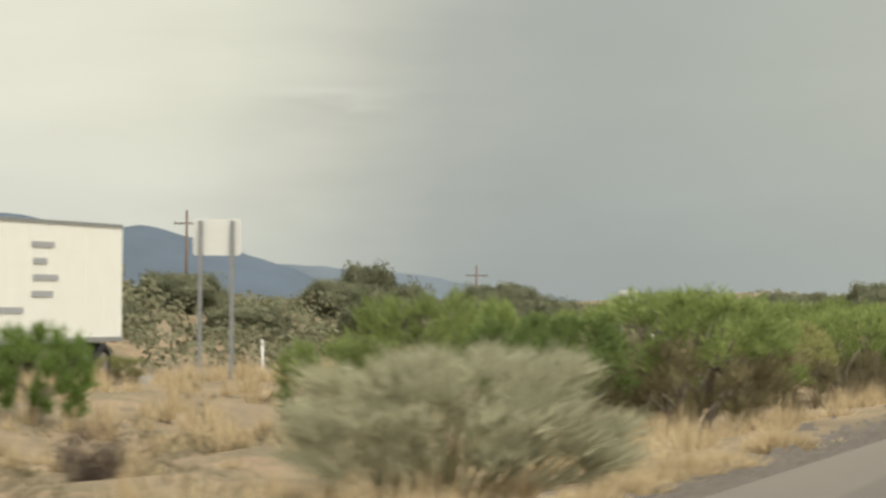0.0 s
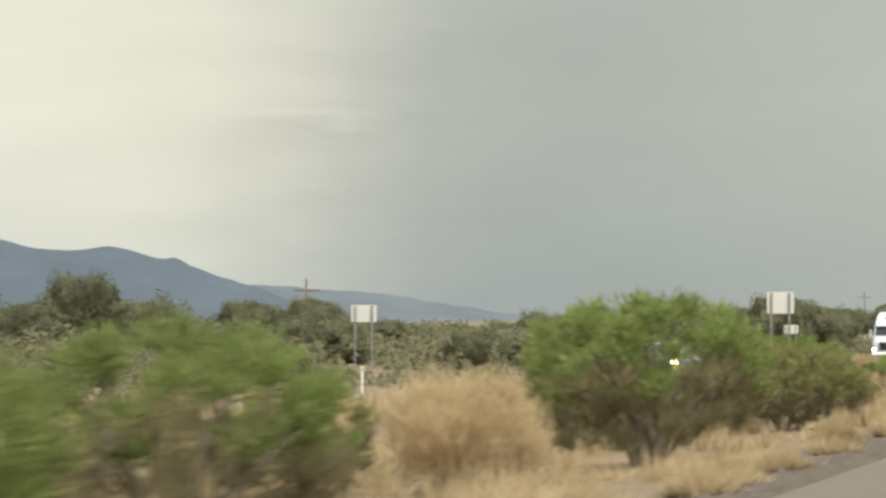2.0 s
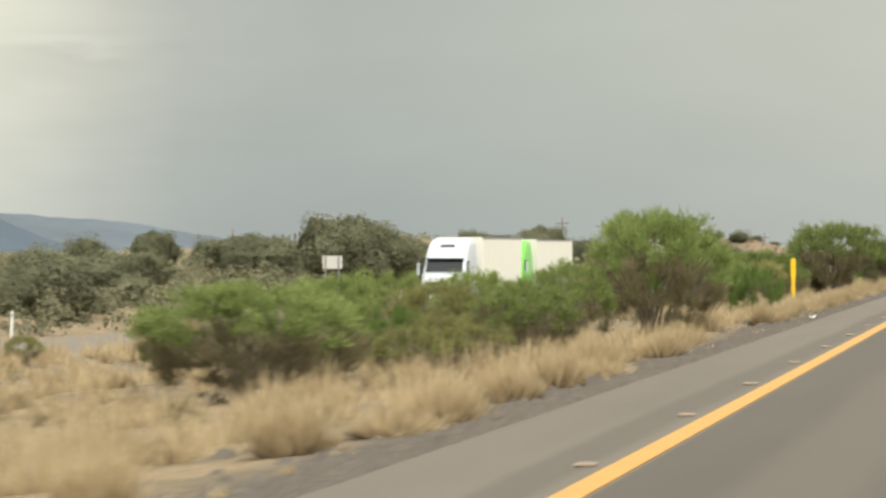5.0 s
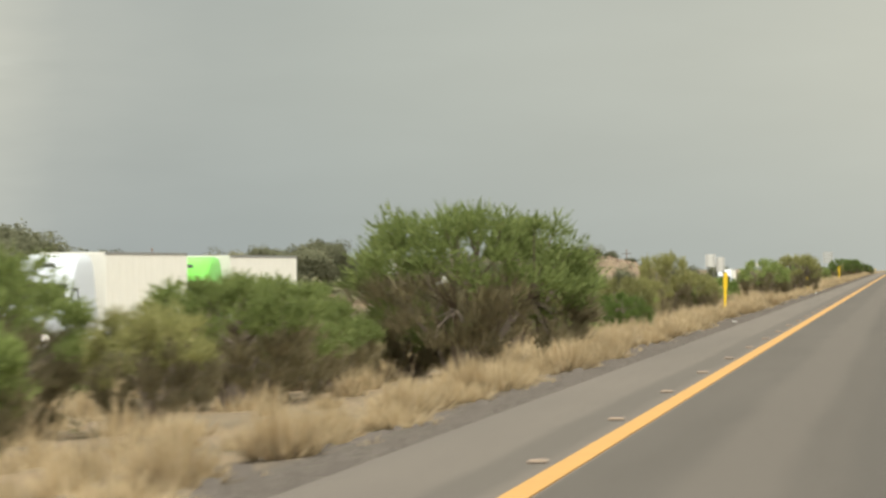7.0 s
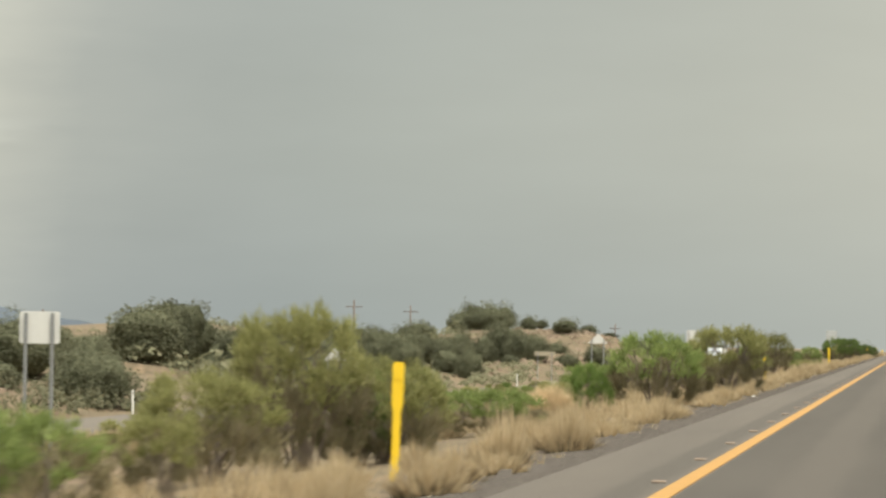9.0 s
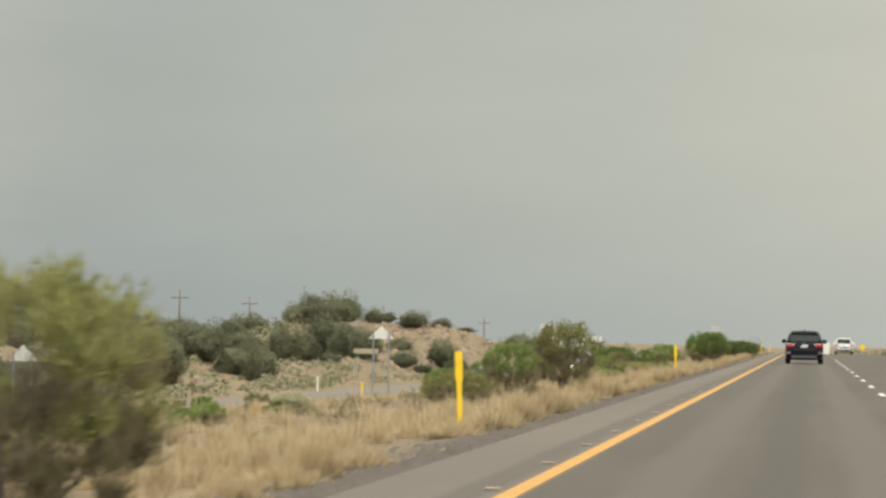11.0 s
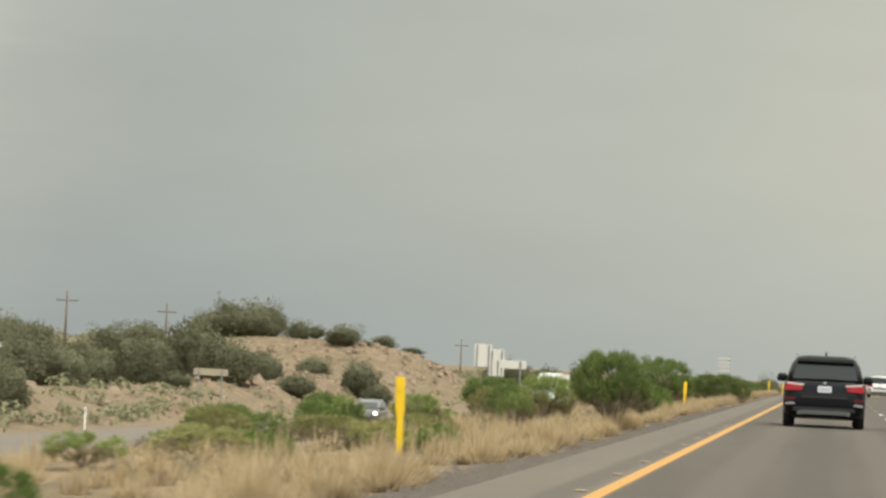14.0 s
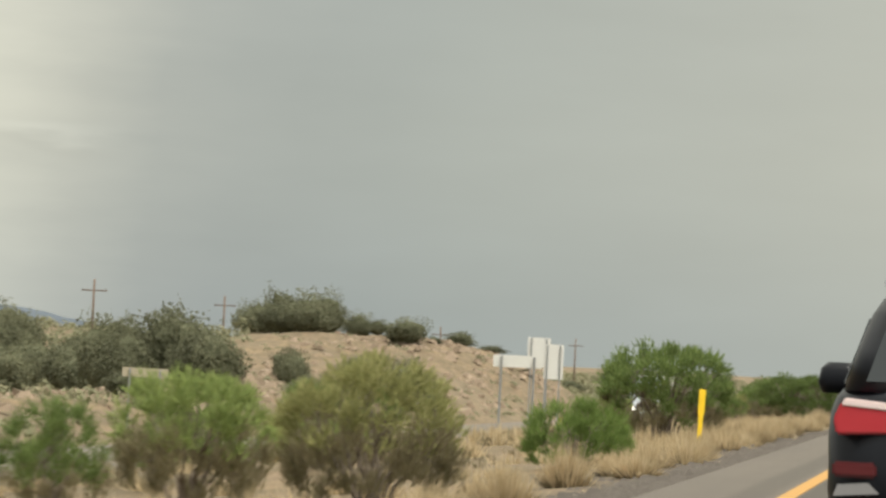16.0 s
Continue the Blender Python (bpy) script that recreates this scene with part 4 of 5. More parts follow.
    ln = size * rng.uniform(0.7, 1.9, (count, 1))
    wd = size * rng.uniform(0.5, 1.1, (count, 1))
    v1 = np.stack([p - d * ln * 0.5 - s * wd, p - d * ln * 0.4 + s * wd, p + d * ln], 1).reshape(-1, 3)
    f1 = np.arange(count)[:, None] * 3 + np.arange(3)
    bm = bmesh.new()
    bmesh.ops.create_icosphere(bm, subdivisions=2 if variant < 12 else 3, radius=1.0)
    bv = np.array([q.co[:] for q in bm.verts])
    f3 = np.array([[q.index for q in g.verts] for g in bm.faces])
    bm.free()
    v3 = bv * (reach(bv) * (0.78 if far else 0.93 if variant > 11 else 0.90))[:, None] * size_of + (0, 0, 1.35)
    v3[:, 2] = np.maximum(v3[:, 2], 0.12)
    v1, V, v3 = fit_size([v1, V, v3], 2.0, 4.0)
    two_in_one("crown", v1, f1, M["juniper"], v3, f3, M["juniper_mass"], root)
    raw("trunk", V, F, M["bark"], root)
    return root


_tree = {}


def tree(x, y, wide, high, seed=None):
    k = _tree.get("n", 0)
    _tree["n"] = k + 1
    rng = random.Random(900 + k)
    key = ("tree", k % 6 + 6 if (y > 600 or x < -80) and wide < 7 else (12 + k % 2 if wide > 5.2 else k % 6))
    m = pose(x, y, zat(x, y) - 0.08, 0, 0, rng.uniform(0, 360)) @ Matrix.Diagonal((wide / 3.8, wide / 3.8, high / 3.75, 1))
    if key not in TEMPLATES:
        ob = TEMPLATES[key] = tree_template(key[1])
        ob.matrix_basis = m
        return tagged(ob, "dark grey-green spreading juniper tree on dry ground", "tree", "junipers beyond the road")
    src = TEMPLATES[key]
    keep = src.matrix_basis.copy()
    src.matrix_basis = Matrix()
    ob = copy_thing(src, m)
    src.matrix_basis = keep
    return ob


for _x, _y, _w, _h in (
        # single trees beyond the opposite road
        (-45, 366, 8.6, 5.3), (-70.3, 243, 5.6, 5.0), (-64, 258, 5.4, 3.6), (-70.6, 233, 3.4, 3.2), (-71.8, 262, 4.0, 3.6), (-70.2, 272, 4.2, 3.2), (-69.6, 290, 5.4, 4.0), (-66.7, 420, 6.8, 3.6), (-61.2, 402, 6.6, 3.8), (-68.6, 432, 4.4, 2.4), (-46.5, 464, 6.0, 4.2), (-40, 420, 4.5, 3.0), (-40.5, 562, 3.0, 3.4),
        # the crown of the hill and its right shoulder
        (-71, 768, 4.2, 3.2), (-70, 776, 4.0, 4.2), (-67.9, 778, 4.0, 4.4), (-64.5, 772, 3.8, 3.9), (-63.6, 758, 3.8, 2.6), (-67, 762, 4.4, 2.8), (-59.2, 762, 2.6, 2.2), (-57, 760, 2.0, 1.3),
        (-51.9, 748, 3.3, 2.1), (-50.8, 757, 1.4, 0.8), (-50.6, 771, 2.6, 1.5), (-47, 768, 2.6, 0.8), (-43.5, 764, 2.0, 0.7),
        # bushes on the slope
        (-49, 711, 3.0, 1.7), (-41.3, 692, 3.0, 2.9), (-39.4, 690, 2.8, 2.0), (-52.3, 700, 2.4, 2.5), (-49, 688, 2.0, 2.2), (-41.8, 660, 3.0, 1.7), (-39.6, 660, 2.0, 1.0),
        # grey thicket at the foot of the hill
        (-54.5, 655, 2.6, 4.2), (-51, 648, 3.4, 4.2), (-49.6, 652, 3.6, 4.9), (-47.1, 650, 3.2, 4.3), (-43.4, 641, 3.0, 3.0), (-45.6, 645, 3.0, 3.2), (-44.6, 625, 1.9, 1.2),
        (-60.3, 640, 3.2, 3.0), (-71.5, 690, 3.4, 4.2), (-64, 670, 3.6, 3.0), (-59.7, 665, 3.8, 3.0), (-69.9, 705, 2.0, 2.6), (-57, 660, 3.0, 2.6), (-67.5, 682, 3.2, 2.6), (-75, 700, 3.6, 3.4), (-78, 712, 4.0, 3.6), (-82, 722, 3.8, 3.4), (-86, 735, 4.2, 3.8), (-73, 726, 3.4, 3.2), (-91, 748, 4.0, 4.0), (-80, 690, 3.6, 3.2)):
    tree(_x, _y, _w * (1.22 if _y > 600 else 1.0), _h * (1.12 if _y > 600 else 1.0))


def woodland():
    rng = random.Random(21)
    for k in range(84):
        y = rng.uniform(90, 960)
        x = -40.5 - 44 * rng.random() ** 1.25 - 0.01 * y
        w = rng.uniform(2.4, 5.2)
        if -66 < x and 600 < y < 840:
            continue
        tree(x, y, w, w * rng.uniform(0.45, 0.7))
    for k in range(26):
        w = rng.uniform(3.6, 6.0)
        tree(-44 - 34 * rng.random(), rng.uniform(135, 330), w, w * rng.uniform(0.40, 0.52))
    for k in range(66):
        x, y = -41 - 46 * rng.random(), rng.uniform(400, 660)
        w = rng.uniform(3.2, 6.2)
        if x > -50 and y > 575:
            continue
        tree(x, y, w, w * rng.uniform(0.5, 0.75))
    for k in range(46):
        x, y = rng.uniform(-96, -62), rng.uniform(625, 715)
        w = rng.uniform(2.2, 4.4)
        tree(x, y, w, w * rng.uniform(0.5, 0.8))
    for k in range(12):
        # a dark line of trees past the end of the hill
        y = rng.uniform(960, 1060)
        tree(-40.5 - 2.4 * k + rng.uniform(-1, 1), y, rng.uniform(4.5, 7.0), rng.uniform(4.2, 6.2))
    for k in range(14):
        y = rng.uniform(820, 1250)
        tree(rng.uniform(-22, -6) - (y - 820) * 0.02, y, rng.uniform(3, 6), rng.uniform(2.5, 4))
    for k in range(16):
        y = rng.uniform(1040, 1320)
        tree(18 + rng.uniform(0, 55), y, rng.uniform(5, 9), rng.uniform(4, 7.5))


woodland()


def scrub():
    """Low grey-green brush over the open country beyond the opposite road, too many to count."""
    rng = np.random.default_rng(31)
    n = 5600
    x = -37.5 - 110 * rng.uniform(0, 1, n) ** 1.5
    y = rng.uniform(60, 1100, n)
    bare = (x > -64) & (y > 540) & (y < 850) & (rng.uniform(0, 1, n) < 0.10)
    x, y = x[~bare], y[~bare]
    x2, y2 = rng.uniform(-20, -5, 500) - 2, rng.uniform(560, 1300, 500)
    x, y = np.concatenate([x, x2, rng.uniform(18, 90, 400)]), np.concatenate([y, y2, rng.uniform(500, 1300, 400)])
    # taller thickets further out, and the plain down the road
    xt, yt = -42 - 80 * rng.uniform(0, 1, 1500) ** 1.3, np.concatenate([rng.uniform(90, 380, 800), rng.uniform(380, 1000, 700)])
    ok = ~((xt > -66) & (yt > 560) & (yt < 850))
    xp, yp = rng.uniform(-260, 260, 2000), rng.uniform(900, 2600, 2000)
    okp = (xp < -7) | (xp > 18)
    nt, npl = int(ok.sum()), int(okp.sum())
    x, y = np.concatenate([x, xt[ok], xp[okp]]), np.concatenate([y, yt[ok], yp[okp]])
    r = rng.uniform(0.35, 1.15, len(x)) * np.where((x > -70) & (x < -36) & (y > 620) & (y < 850), 0.5, 1.0)
    r[-npl - nt:-npl] = rng.uniform(0.9, 1.9, nt)
    r[-npl:] = rng.uniform(0.8, 2.6, npl)
    z = ground_z(x, y)
    # finer growth where it is near, coarser far out
    for part_of, per, lw in ((y < 430, 80, 0.103), (y >= 430, 34, 0.162)):
        X, Y, Z, Rr = x[part_of], y[part_of], z[part_of], r[part_of]
        a, q = rng.uniform(0, 2 * math.pi, (len(X), per)), np.sqrt(rng.uniform(0, 1, (len(X), per)))
        h = np.sqrt(np.clip(1.02 - q * q, 0, 1)) * rng.uniform(0.3, 1, q.shape) ** 0.6
        c = np.stack([X[:, None] + np.cos(a) * q * Rr[:, None], Y[:, None] + np.sin(a) * q * Rr[:, None], Z[:, None] + h * Rr[:, None] * 1.1], 2).reshape(-1, 3)
        out = np.stack([np.cos(a) * q, np.sin(a) * q, h + 0.3], 2).reshape(-1, 3) + rng.normal(0, 0.3, c.shape)
        out /= np.linalg.norm(out, axis=1, keepdims=True)
        d = rng.normal(0, 1, c.shape) + (0, 0, 0.8)
        d -= out * (d * out).sum(1, keepdims=True) * 0.8
        d /= np.linalg.norm(d, axis=1, keepdims=True)
        s = np.cross(d, out)
        R = np.repeat(Rr, per)[:, None]
        v = np.stack([c - d * R * lw - s * R * lw, c - d * R * lw + s * R * lw, c + d * R * lw * 1.3], 1).reshape(-1, 3)
        f = np.arange(len(c))[:, None] * 3 + np.arange(3)
        tagged(raw("far_scrub", v.tolist(), f.tolist(), M["scrub"]), "low grey-green desert scrub over the open ground", "scrub", kind="stuff")


scrub()


def outcrop():
    """Broken rock showing through the soil of the hill and the banks beyond the road."""
    rng = np.random.default_rng(52)
    n = 5200
    k = rng.integers(0, 150, n)
    cx = np.concatenate([rng.uniform(-100, -40, 100), rng.uniform(-62, -38, 50)])
    cy = np.concatenate([rng.uniform(420, 830, 100), rng.uniform(590, 790, 50)])
    x, y = cx[k] + rng.normal(0, 2.6, n), cy[k] + rng.normal(0, 6, n)
    keep = x < -38.5
    x, y = x[keep], y[keep]
    s = rng.uniform(0.10, 0.42, len(x)) * np.where(rng.uniform(0, 1, len(x)) < 0.08, 1.9, 1.0)
    shape = np.array([(-1, -0.8, -0.5), (0.9, -1, -0.5), (1, 0.8, -0.5), (-0.8, 1, -0.5), (-0.6, -0.5, 0.5), (0.5, -0.6, 0.65), (0.6, 0.5, 0.45), (-0.5, 0.5, 0.6)])
    turn = rng.uniform(0, 6.28, len(x))
    p = shape[None] * rng.uniform(0.6, 1.35, (len(x), 8, 1)) * s[:, None, None]
    px = p[:, :, 0] * np.cos(turn)[:, None] - p[:, :, 1] * np.sin(turn)[:, None] + x[:, None]
    py = p[:, :, 0] * np.sin(turn)[:, None] + p[:, :, 1] * np.cos(turn)[:, None] + y[:, None]
    pz = p[:, :, 2] * 0.8 + ground_z(x, y)[:, None] + 0.1 * s[:, None]
    pat = np.array([(0, 1, 5, 4), (1, 2, 6, 5), (2, 3, 7, 6), (3, 0, 4, 7), (4, 5, 6, 7)])
    f = (np.arange(len(x))[:, None, None] * 8 + pat).reshape(-1, 4)
    tagged(raw("broken_hazed_rock", np.stack([px, py, pz], 2).reshape(-1, 3).tolist(), f.tolist(), M["rock"]), "broken rosy-brown rock scattered on the hillside", "rock", kind="stuff")


outcrop()


# ---- far range ----


def ridge(name, xs, line, depth, rock, label):
    """A far ridge with gullied flanks, along a skyline; rock: its colour, distance haze included."""
    n, rows = len(xs), 14
    v = []
    for j in range(rows):
        t = j / (rows - 1)
        for i, x in enumerate(xs):
            p = Vector((x * 0.012, t * 3.0, 0.3))
            gully = noise.fractal(p, 0.9, 2.0, 5) * 14 * math.sin(math.pi * min(1, t * 1.3 + 0.03))
            v.append((x, depth - 420 * t + gully * 3, (line[i] + noise.noise(Vector((x * 0.03, 0, 7))) * 2.0) * (1 - t) ** 1.25 + gully * (1 - t) - 14 * t))
    f = [(j * n + i, j * n + i + 1, (j + 1) * n + i + 1, (j + 1) * n + i) for j in range(rows - 1) for i in range(n - 1)]
    m = Nodes(name + "_hazed_rock")
    # the haze of distance is mixed into the base colour
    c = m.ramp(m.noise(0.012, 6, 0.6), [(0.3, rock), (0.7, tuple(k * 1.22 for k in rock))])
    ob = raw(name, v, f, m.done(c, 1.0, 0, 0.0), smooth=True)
    tagged(ob, label, "mountain", kind="structure")


def mountain_range():
    """A long ridge that falls away towards the road's heading, and one behind its end, coloured paler for haze."""
    xs = np.linspace(-3400, -1130, 200)
    line = np.interp(xs, [-3400, -2300, -1720, -1560, -1410, -1300, -1220, -1130], [55, 136, 110, 90, 75, 42, 12, -14])
    line = line + 13 * np.exp(-((xs + 1495) / 48) ** 2) + 6 * np.exp(-((xs + 1412) / 13) ** 2) + 7 * np.exp(-((xs + 1690) / 45) ** 2)
    ridge("mountain_backdrop", xs, line, 4000, (0.070, 0.086, 0.107), "mountain ridge far behind the plain, blue-grey haze put into its colour")
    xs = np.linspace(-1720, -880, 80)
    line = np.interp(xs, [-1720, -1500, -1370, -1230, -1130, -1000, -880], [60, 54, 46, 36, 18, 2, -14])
    ridge("mountain_backdrop_far", xs, line, 4420, (0.094, 0.110, 0.128), "mountain spur coloured pale grey to stand for rain haze")


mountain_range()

# ---- posts, signs and poles ----


def yellow_delineator(m, short=False):
    ob = thing("delineator_post", m, "yellow plastic delineator post in the dry grass", "delineator", "yellow delineators")
    part("stake", prism([(-0.036, -0.25), (0.036, -0.25), (0.038, 0.72), (0.055, 0.80), (0.055, 1.16), (0.045, 1.19), (-0.045, 1.19), (-0.055, 1.16), (-0.055, 0.80), (-0.038, 0.72)], "y", -0.012, 0.012, 0.004), M["yellow_post"], ob)
    part("reflector", box((-0.04, -0.017, 1.02), (0.04, -0.0125, 1.13), 0.002, 1), M["yellow_post"], ob, "yellow reflector patch")
    return ob


def white_delineator(m):
    ob = thing("delineator_post", m, "white plastic delineator post beside the opposite road", "delineator", "white delineators")
    part("stake", prism([(-0.05, -0.25), (0.05, -0.25), (0.055, 1.12), (0.04, 1.16), (-0.04, 1.16), (-0.055, 1.12)], "y", -0.014, 0.014, 0.004), M["white_post"], ob)
    part("reflector", box((-0.035, -0.019, 0.95), (0.035, -0.0145, 1.05), 0.002, 1), M["galvanised"], ob, "grey reflector patch")
    return ob


_rng = random.Random(8)
first_y = first_w = None
for _x, _y in [(-2.29, 68.8), (-2.93, 439.0)] + [(-3.0, v) for v in (142.5, 216.5, 291.2, 365.0, 511.0, 583, 656, 729)] + [(-22.2, v) for v in (114, 187, 262, 340, 414, 490, 564, 637)]:
    _m = pose(_x, _y, zat(_x, _y) - 0.07 - (0.12 if 500 < _y < 600 and _x > -5 else 0.09 if _y < 100 else 0), _rng.uniform(-3, 3), _rng.uniform(-2, 2), 12 + _rng.uniform(-10, 10))
    first_y = yellow_delineator(_m) if first_y is None else (copy_thing(first_y, _m) and first_y)
for _y in (113, 187, 261, 336, 411, 485.5, 560, 634):
    _m = pose(-35.6, _y, zat(-35.6, _y), _rng.uniform(-2, 2), _rng.uniform(-2, 2), 10)
    first_w = white_delineator(_m) if first_w is None else (copy_thing(first_w, _m) and first_w)


def lettering(text, size, x, z, y, parent, material):
    """A line of raised sheet letters, centred on x, facing the driver."""
    cu = bpy.data.curves.new("t", "FONT")
    cu.body, cu.size, cu.align_x, cu.extrude, cu.offset = text, size, "CENTER", 0.002, size * 0.022
    tmp = bpy.data.objects.new("t", cu)
    scene.collection.objects.link(tmp)
    bpy.context.view_layer.update()
    me = bpy.data.meshes.new_from_object(tmp.evaluated_get(bpy.context.evaluated_depsgraph_get()))
    bpy.data.objects.remove(tmp)
    ob = link_mesh("lettering", me, material, parent, "black lettering " + text)
    ob.matrix_basis = pose(x, y, z, 90)
    return ob


def lane_sign():
    x, y, g = -6.35, 161.5, -0.38
    ob = thing("road_sign", pose(x, y, g, 0, 0, 3), "white lane rule sign with black lettering on two steel posts", "road sign")
    for sx in (-0.38, 0.38):
        part("post", rod((sx, 0.03, -0.5), (sx, 0.03, 4.1), 0.035), M["galvanised"], ob)
    z0 = 4.22 - 1.52
    plate = part("plate", prism([(-0.61, z0 + 0.04), (-0.57, z0), (0.57, z0), (0.61, z0 + 0.04), (0.61, 4.18), (0.57, 4.22), (-0.57, 4.22), (-0.61, 4.18)], "y", -0.012, -0.008), M["sign_white"], ob)

    def frame_bars(lo, hi, who):
        for a, b in (((-0.585, -0.016, hi - 0.045), (0.585, -0.0125, hi - 0.025)), ((-0.585, -0.016, lo + 0.025), (0.585, -0.0125, lo + 0.045)),
                     ((-0.585, -0.016, lo + 0.045), (-0.565, -0.0125, hi - 0.045)), ((0.565, -0.016, lo + 0.045), (0.585, -0.0125, hi - 0.045))):
            part("border_bar", box(a, b), M["black"], who)
    frame_bars(z0, 4.22, plate)
    for k, line in enumerate(("TRUCKS", "RIGHT", "2 LANES", "ONLY")):
        lettering(line, 0.285, 0, 4.22 - 0.33 - 0.345 * k, -0.0145, plate, M["black"])
    low = part("supplementary_plate", prism([(-0.61, z0 - 0.64), (0.61, z0 - 0.64), (0.61, z0 - 0.06), (-0.61, z0 - 0.06)], "y", -0.012, -0.008), M["sign_white"], ob)
    frame_bars(z0 - 0.64, z0 - 0.06, low)
    for k, line in enumerate(("NEXT 4", "MILES")):
        lettering(line, 0.215, 0, z0 - 0.30 - 0.245 * k, -0.0145, low, M["black"])


lane_sign()


def sign_back(x, y, wide, top, bottom, posts=2, label="bare aluminium back of a road sign on two steel posts", turn=0.0, shape="plate", group="", ribs=False, skin="sign_back"):
    """A sign of the opposite road, seen from behind: plate, stiffeners and posts down to the ground."""
    g = zat(x, y)
    ob = thing("road_sign", pose(x, y, g, 0, 0, turn), label, "road sign", group)
    t, b = top - g, bottom - g
    if shape == "plate":
        out = [(-wide / 2, b + 0.05), (-wide / 2 + 0.05, b), (wide / 2 - 0.05, b), (wide / 2, b + 0.05), (wide / 2, t - 0.05), (wide / 2 - 0.05, t), (-wide / 2 + 0.05, t), (-wide / 2, t - 0.05)]
    else:
        out = [(-wide / 2, b), (wide / 2, b), (wide / 2, b + 0.05), (0.04, t), (-0.04, t), (-wide / 2, b + 0.05)]
    part("plate", prism(out, "y", 0.0, 0.005), M[skin], ob)
    xs = (0,) if posts == 1 else (-wide * 0.33, wide * 0.33)
    for sx in xs:
        part("post", prism([(sx - 0.04, -0.02), (sx + 0.04, -0.02), (sx + 0.04, -0.09), (sx - 0.04, -0.09)], "z", -0.4, t - 0.04 if shape == "plate" else b + 0.3, 0.004), M["galvanised"], ob)
    if ribs:
        for zz in (b + (t - b) * 0.22, b + (t - b) * 0.75):
            w2 = wide / 2 - 0.04 if shape == "plate" else wide / 2 * max(0.1, 1 - (zz - b) / (t - b)) - 0.04
            if w2 > 0.1:
                part("stiffener", box((-w2, -0.02, zz - 0.02), (w2, 0.0, zz + 0.02)), M["galvanised"], ob)
    return ob


sign_back(-21.0, 66.0, 1.12, 2.86, 2.05)
sign_back(-41.1, 206.0, 1.28, 1.80, 0.98)
sign_back(-19.8, 199.5, 1.22, 2.34, 1.38)
sign_back(-40.4, 338.6, 1.26, 0.62, -0.18)
sign_back(-20.3, 340.2, 1.06, 1.66, 0.84)
sign_back(-20.3, 483.5, 1.28, 1.56, 0.90, shape="triangle", label="bare aluminium triangular sign back on two posts")
sign_back(-37.8, 476.5, 1.44, 0.30, -0.52, shape="triangle", label="small triangular sign back on two posts")
sign_back(-38.35, 606.0, 2.3, -0.20, -0.65, label="long low beige sign back beside the opposite road", skin="beige_back")
sign_back(-25.15, 648.0, 1.4, 2.5, 0.75, label="tall pale sign back beyond the median", group="sign cluster")
sign_back(-23.4, 642.0, 1.15, 2.1, 0.05, label="narrow pale sign back beyond the median", group="sign cluster")
sign_back(-15.6, 575.0, 1.88, 1.27, 0.82, label="long pale sign back in the median", group="sign cluster")


def power_pole(x, y, top, arm=2.6, arms=1):
    g = zat(x, y)
    h = top - g
    ob = thing("power_pole", pose(x, y, g, 0, 0, random.uniform(-6, 6)), "weathered wooden power pole with a crossarm", "power pole", "power poles")
    part("pole", rod((0, 0, -0.5), (0, 0, h), 0.17, 0.11, 12), M["pole_wood"], ob, smooth=True)
    for k in range(arms):
        z = h - 1.15 - 0.9 * k
        a = part("crossarm", box((-arm / 2, 0.12, z - 0.07), (arm / 2, 0.24, z + 0.07), 0.01, 1), M["pole_wood"], ob)
        for sx in (-arm * 0.45, arm * 0.45):
            part("insulator", rod((sx, 0.18, z + 0.07), (sx, 0.18, z + 0.24), 0.05, 0.03, 8), M["galvanised"], a)
    return ob


for _p in ((-91.7, 259.8, 8.7, 2.7), (-88.8, 349.0, 5.0, 2.6), (-94.6, 490.3, 2.6, 2.6), (-95.3, 606.7, 3.7, 2.5), (-89.6, 773.5, 7.2, 2.7), (-88.7, 826.6, 6.95, 2.7), (-75, 900, 5.2, 2.5), (-66, 980, 5.0, 2.5)):
    power_pole(*_p)
power_pole(-113.0, 598.7, 3.8, 0.5)


def litter():
    for k, (x, y, s) in enumerate(((-1.75, 76.2, 0.04), (-1.45, 199.5, 0.045), (-1.5, 268, 0.04), (-2.0, 96, 0.028), (-1.6, 330, 0.04))):
        rng = np.random.default_rng(k)
        n = 5
        gxy = np.linspace(-s, s, n)
        v = [(x + a, y + b * 1.4, zat(x, y) + 0.03 + abs(rng.normal(0, 0.025))) for a in gxy for b in gxy]
        f = [(i * n + j, i * n + j + 1, (i + 1) * n + j + 1, (i + 1) * n + j) for i in range(n - 1) for j in range(n - 1)]
        tagged(raw("paper_scrap", v, f, M["white_post"]), "crumpled white scrap of paper on the gravel verge", "litter", "scraps on the verge")


litter()

# ---- vehicles ----
def glow(name, colour, strength):
    m = bpy.data.materials.new(name)
    m.use_nodes = True
    b = m.node_tree.nodes["Principled BSDF"]
    b.inputs["Base Color"].default_value = (*colour, 1)
    b.inputs["Emission Color"].default_value = (*colour, 1)
    b.inputs["Emission Strength"].default_value = strength
    return m


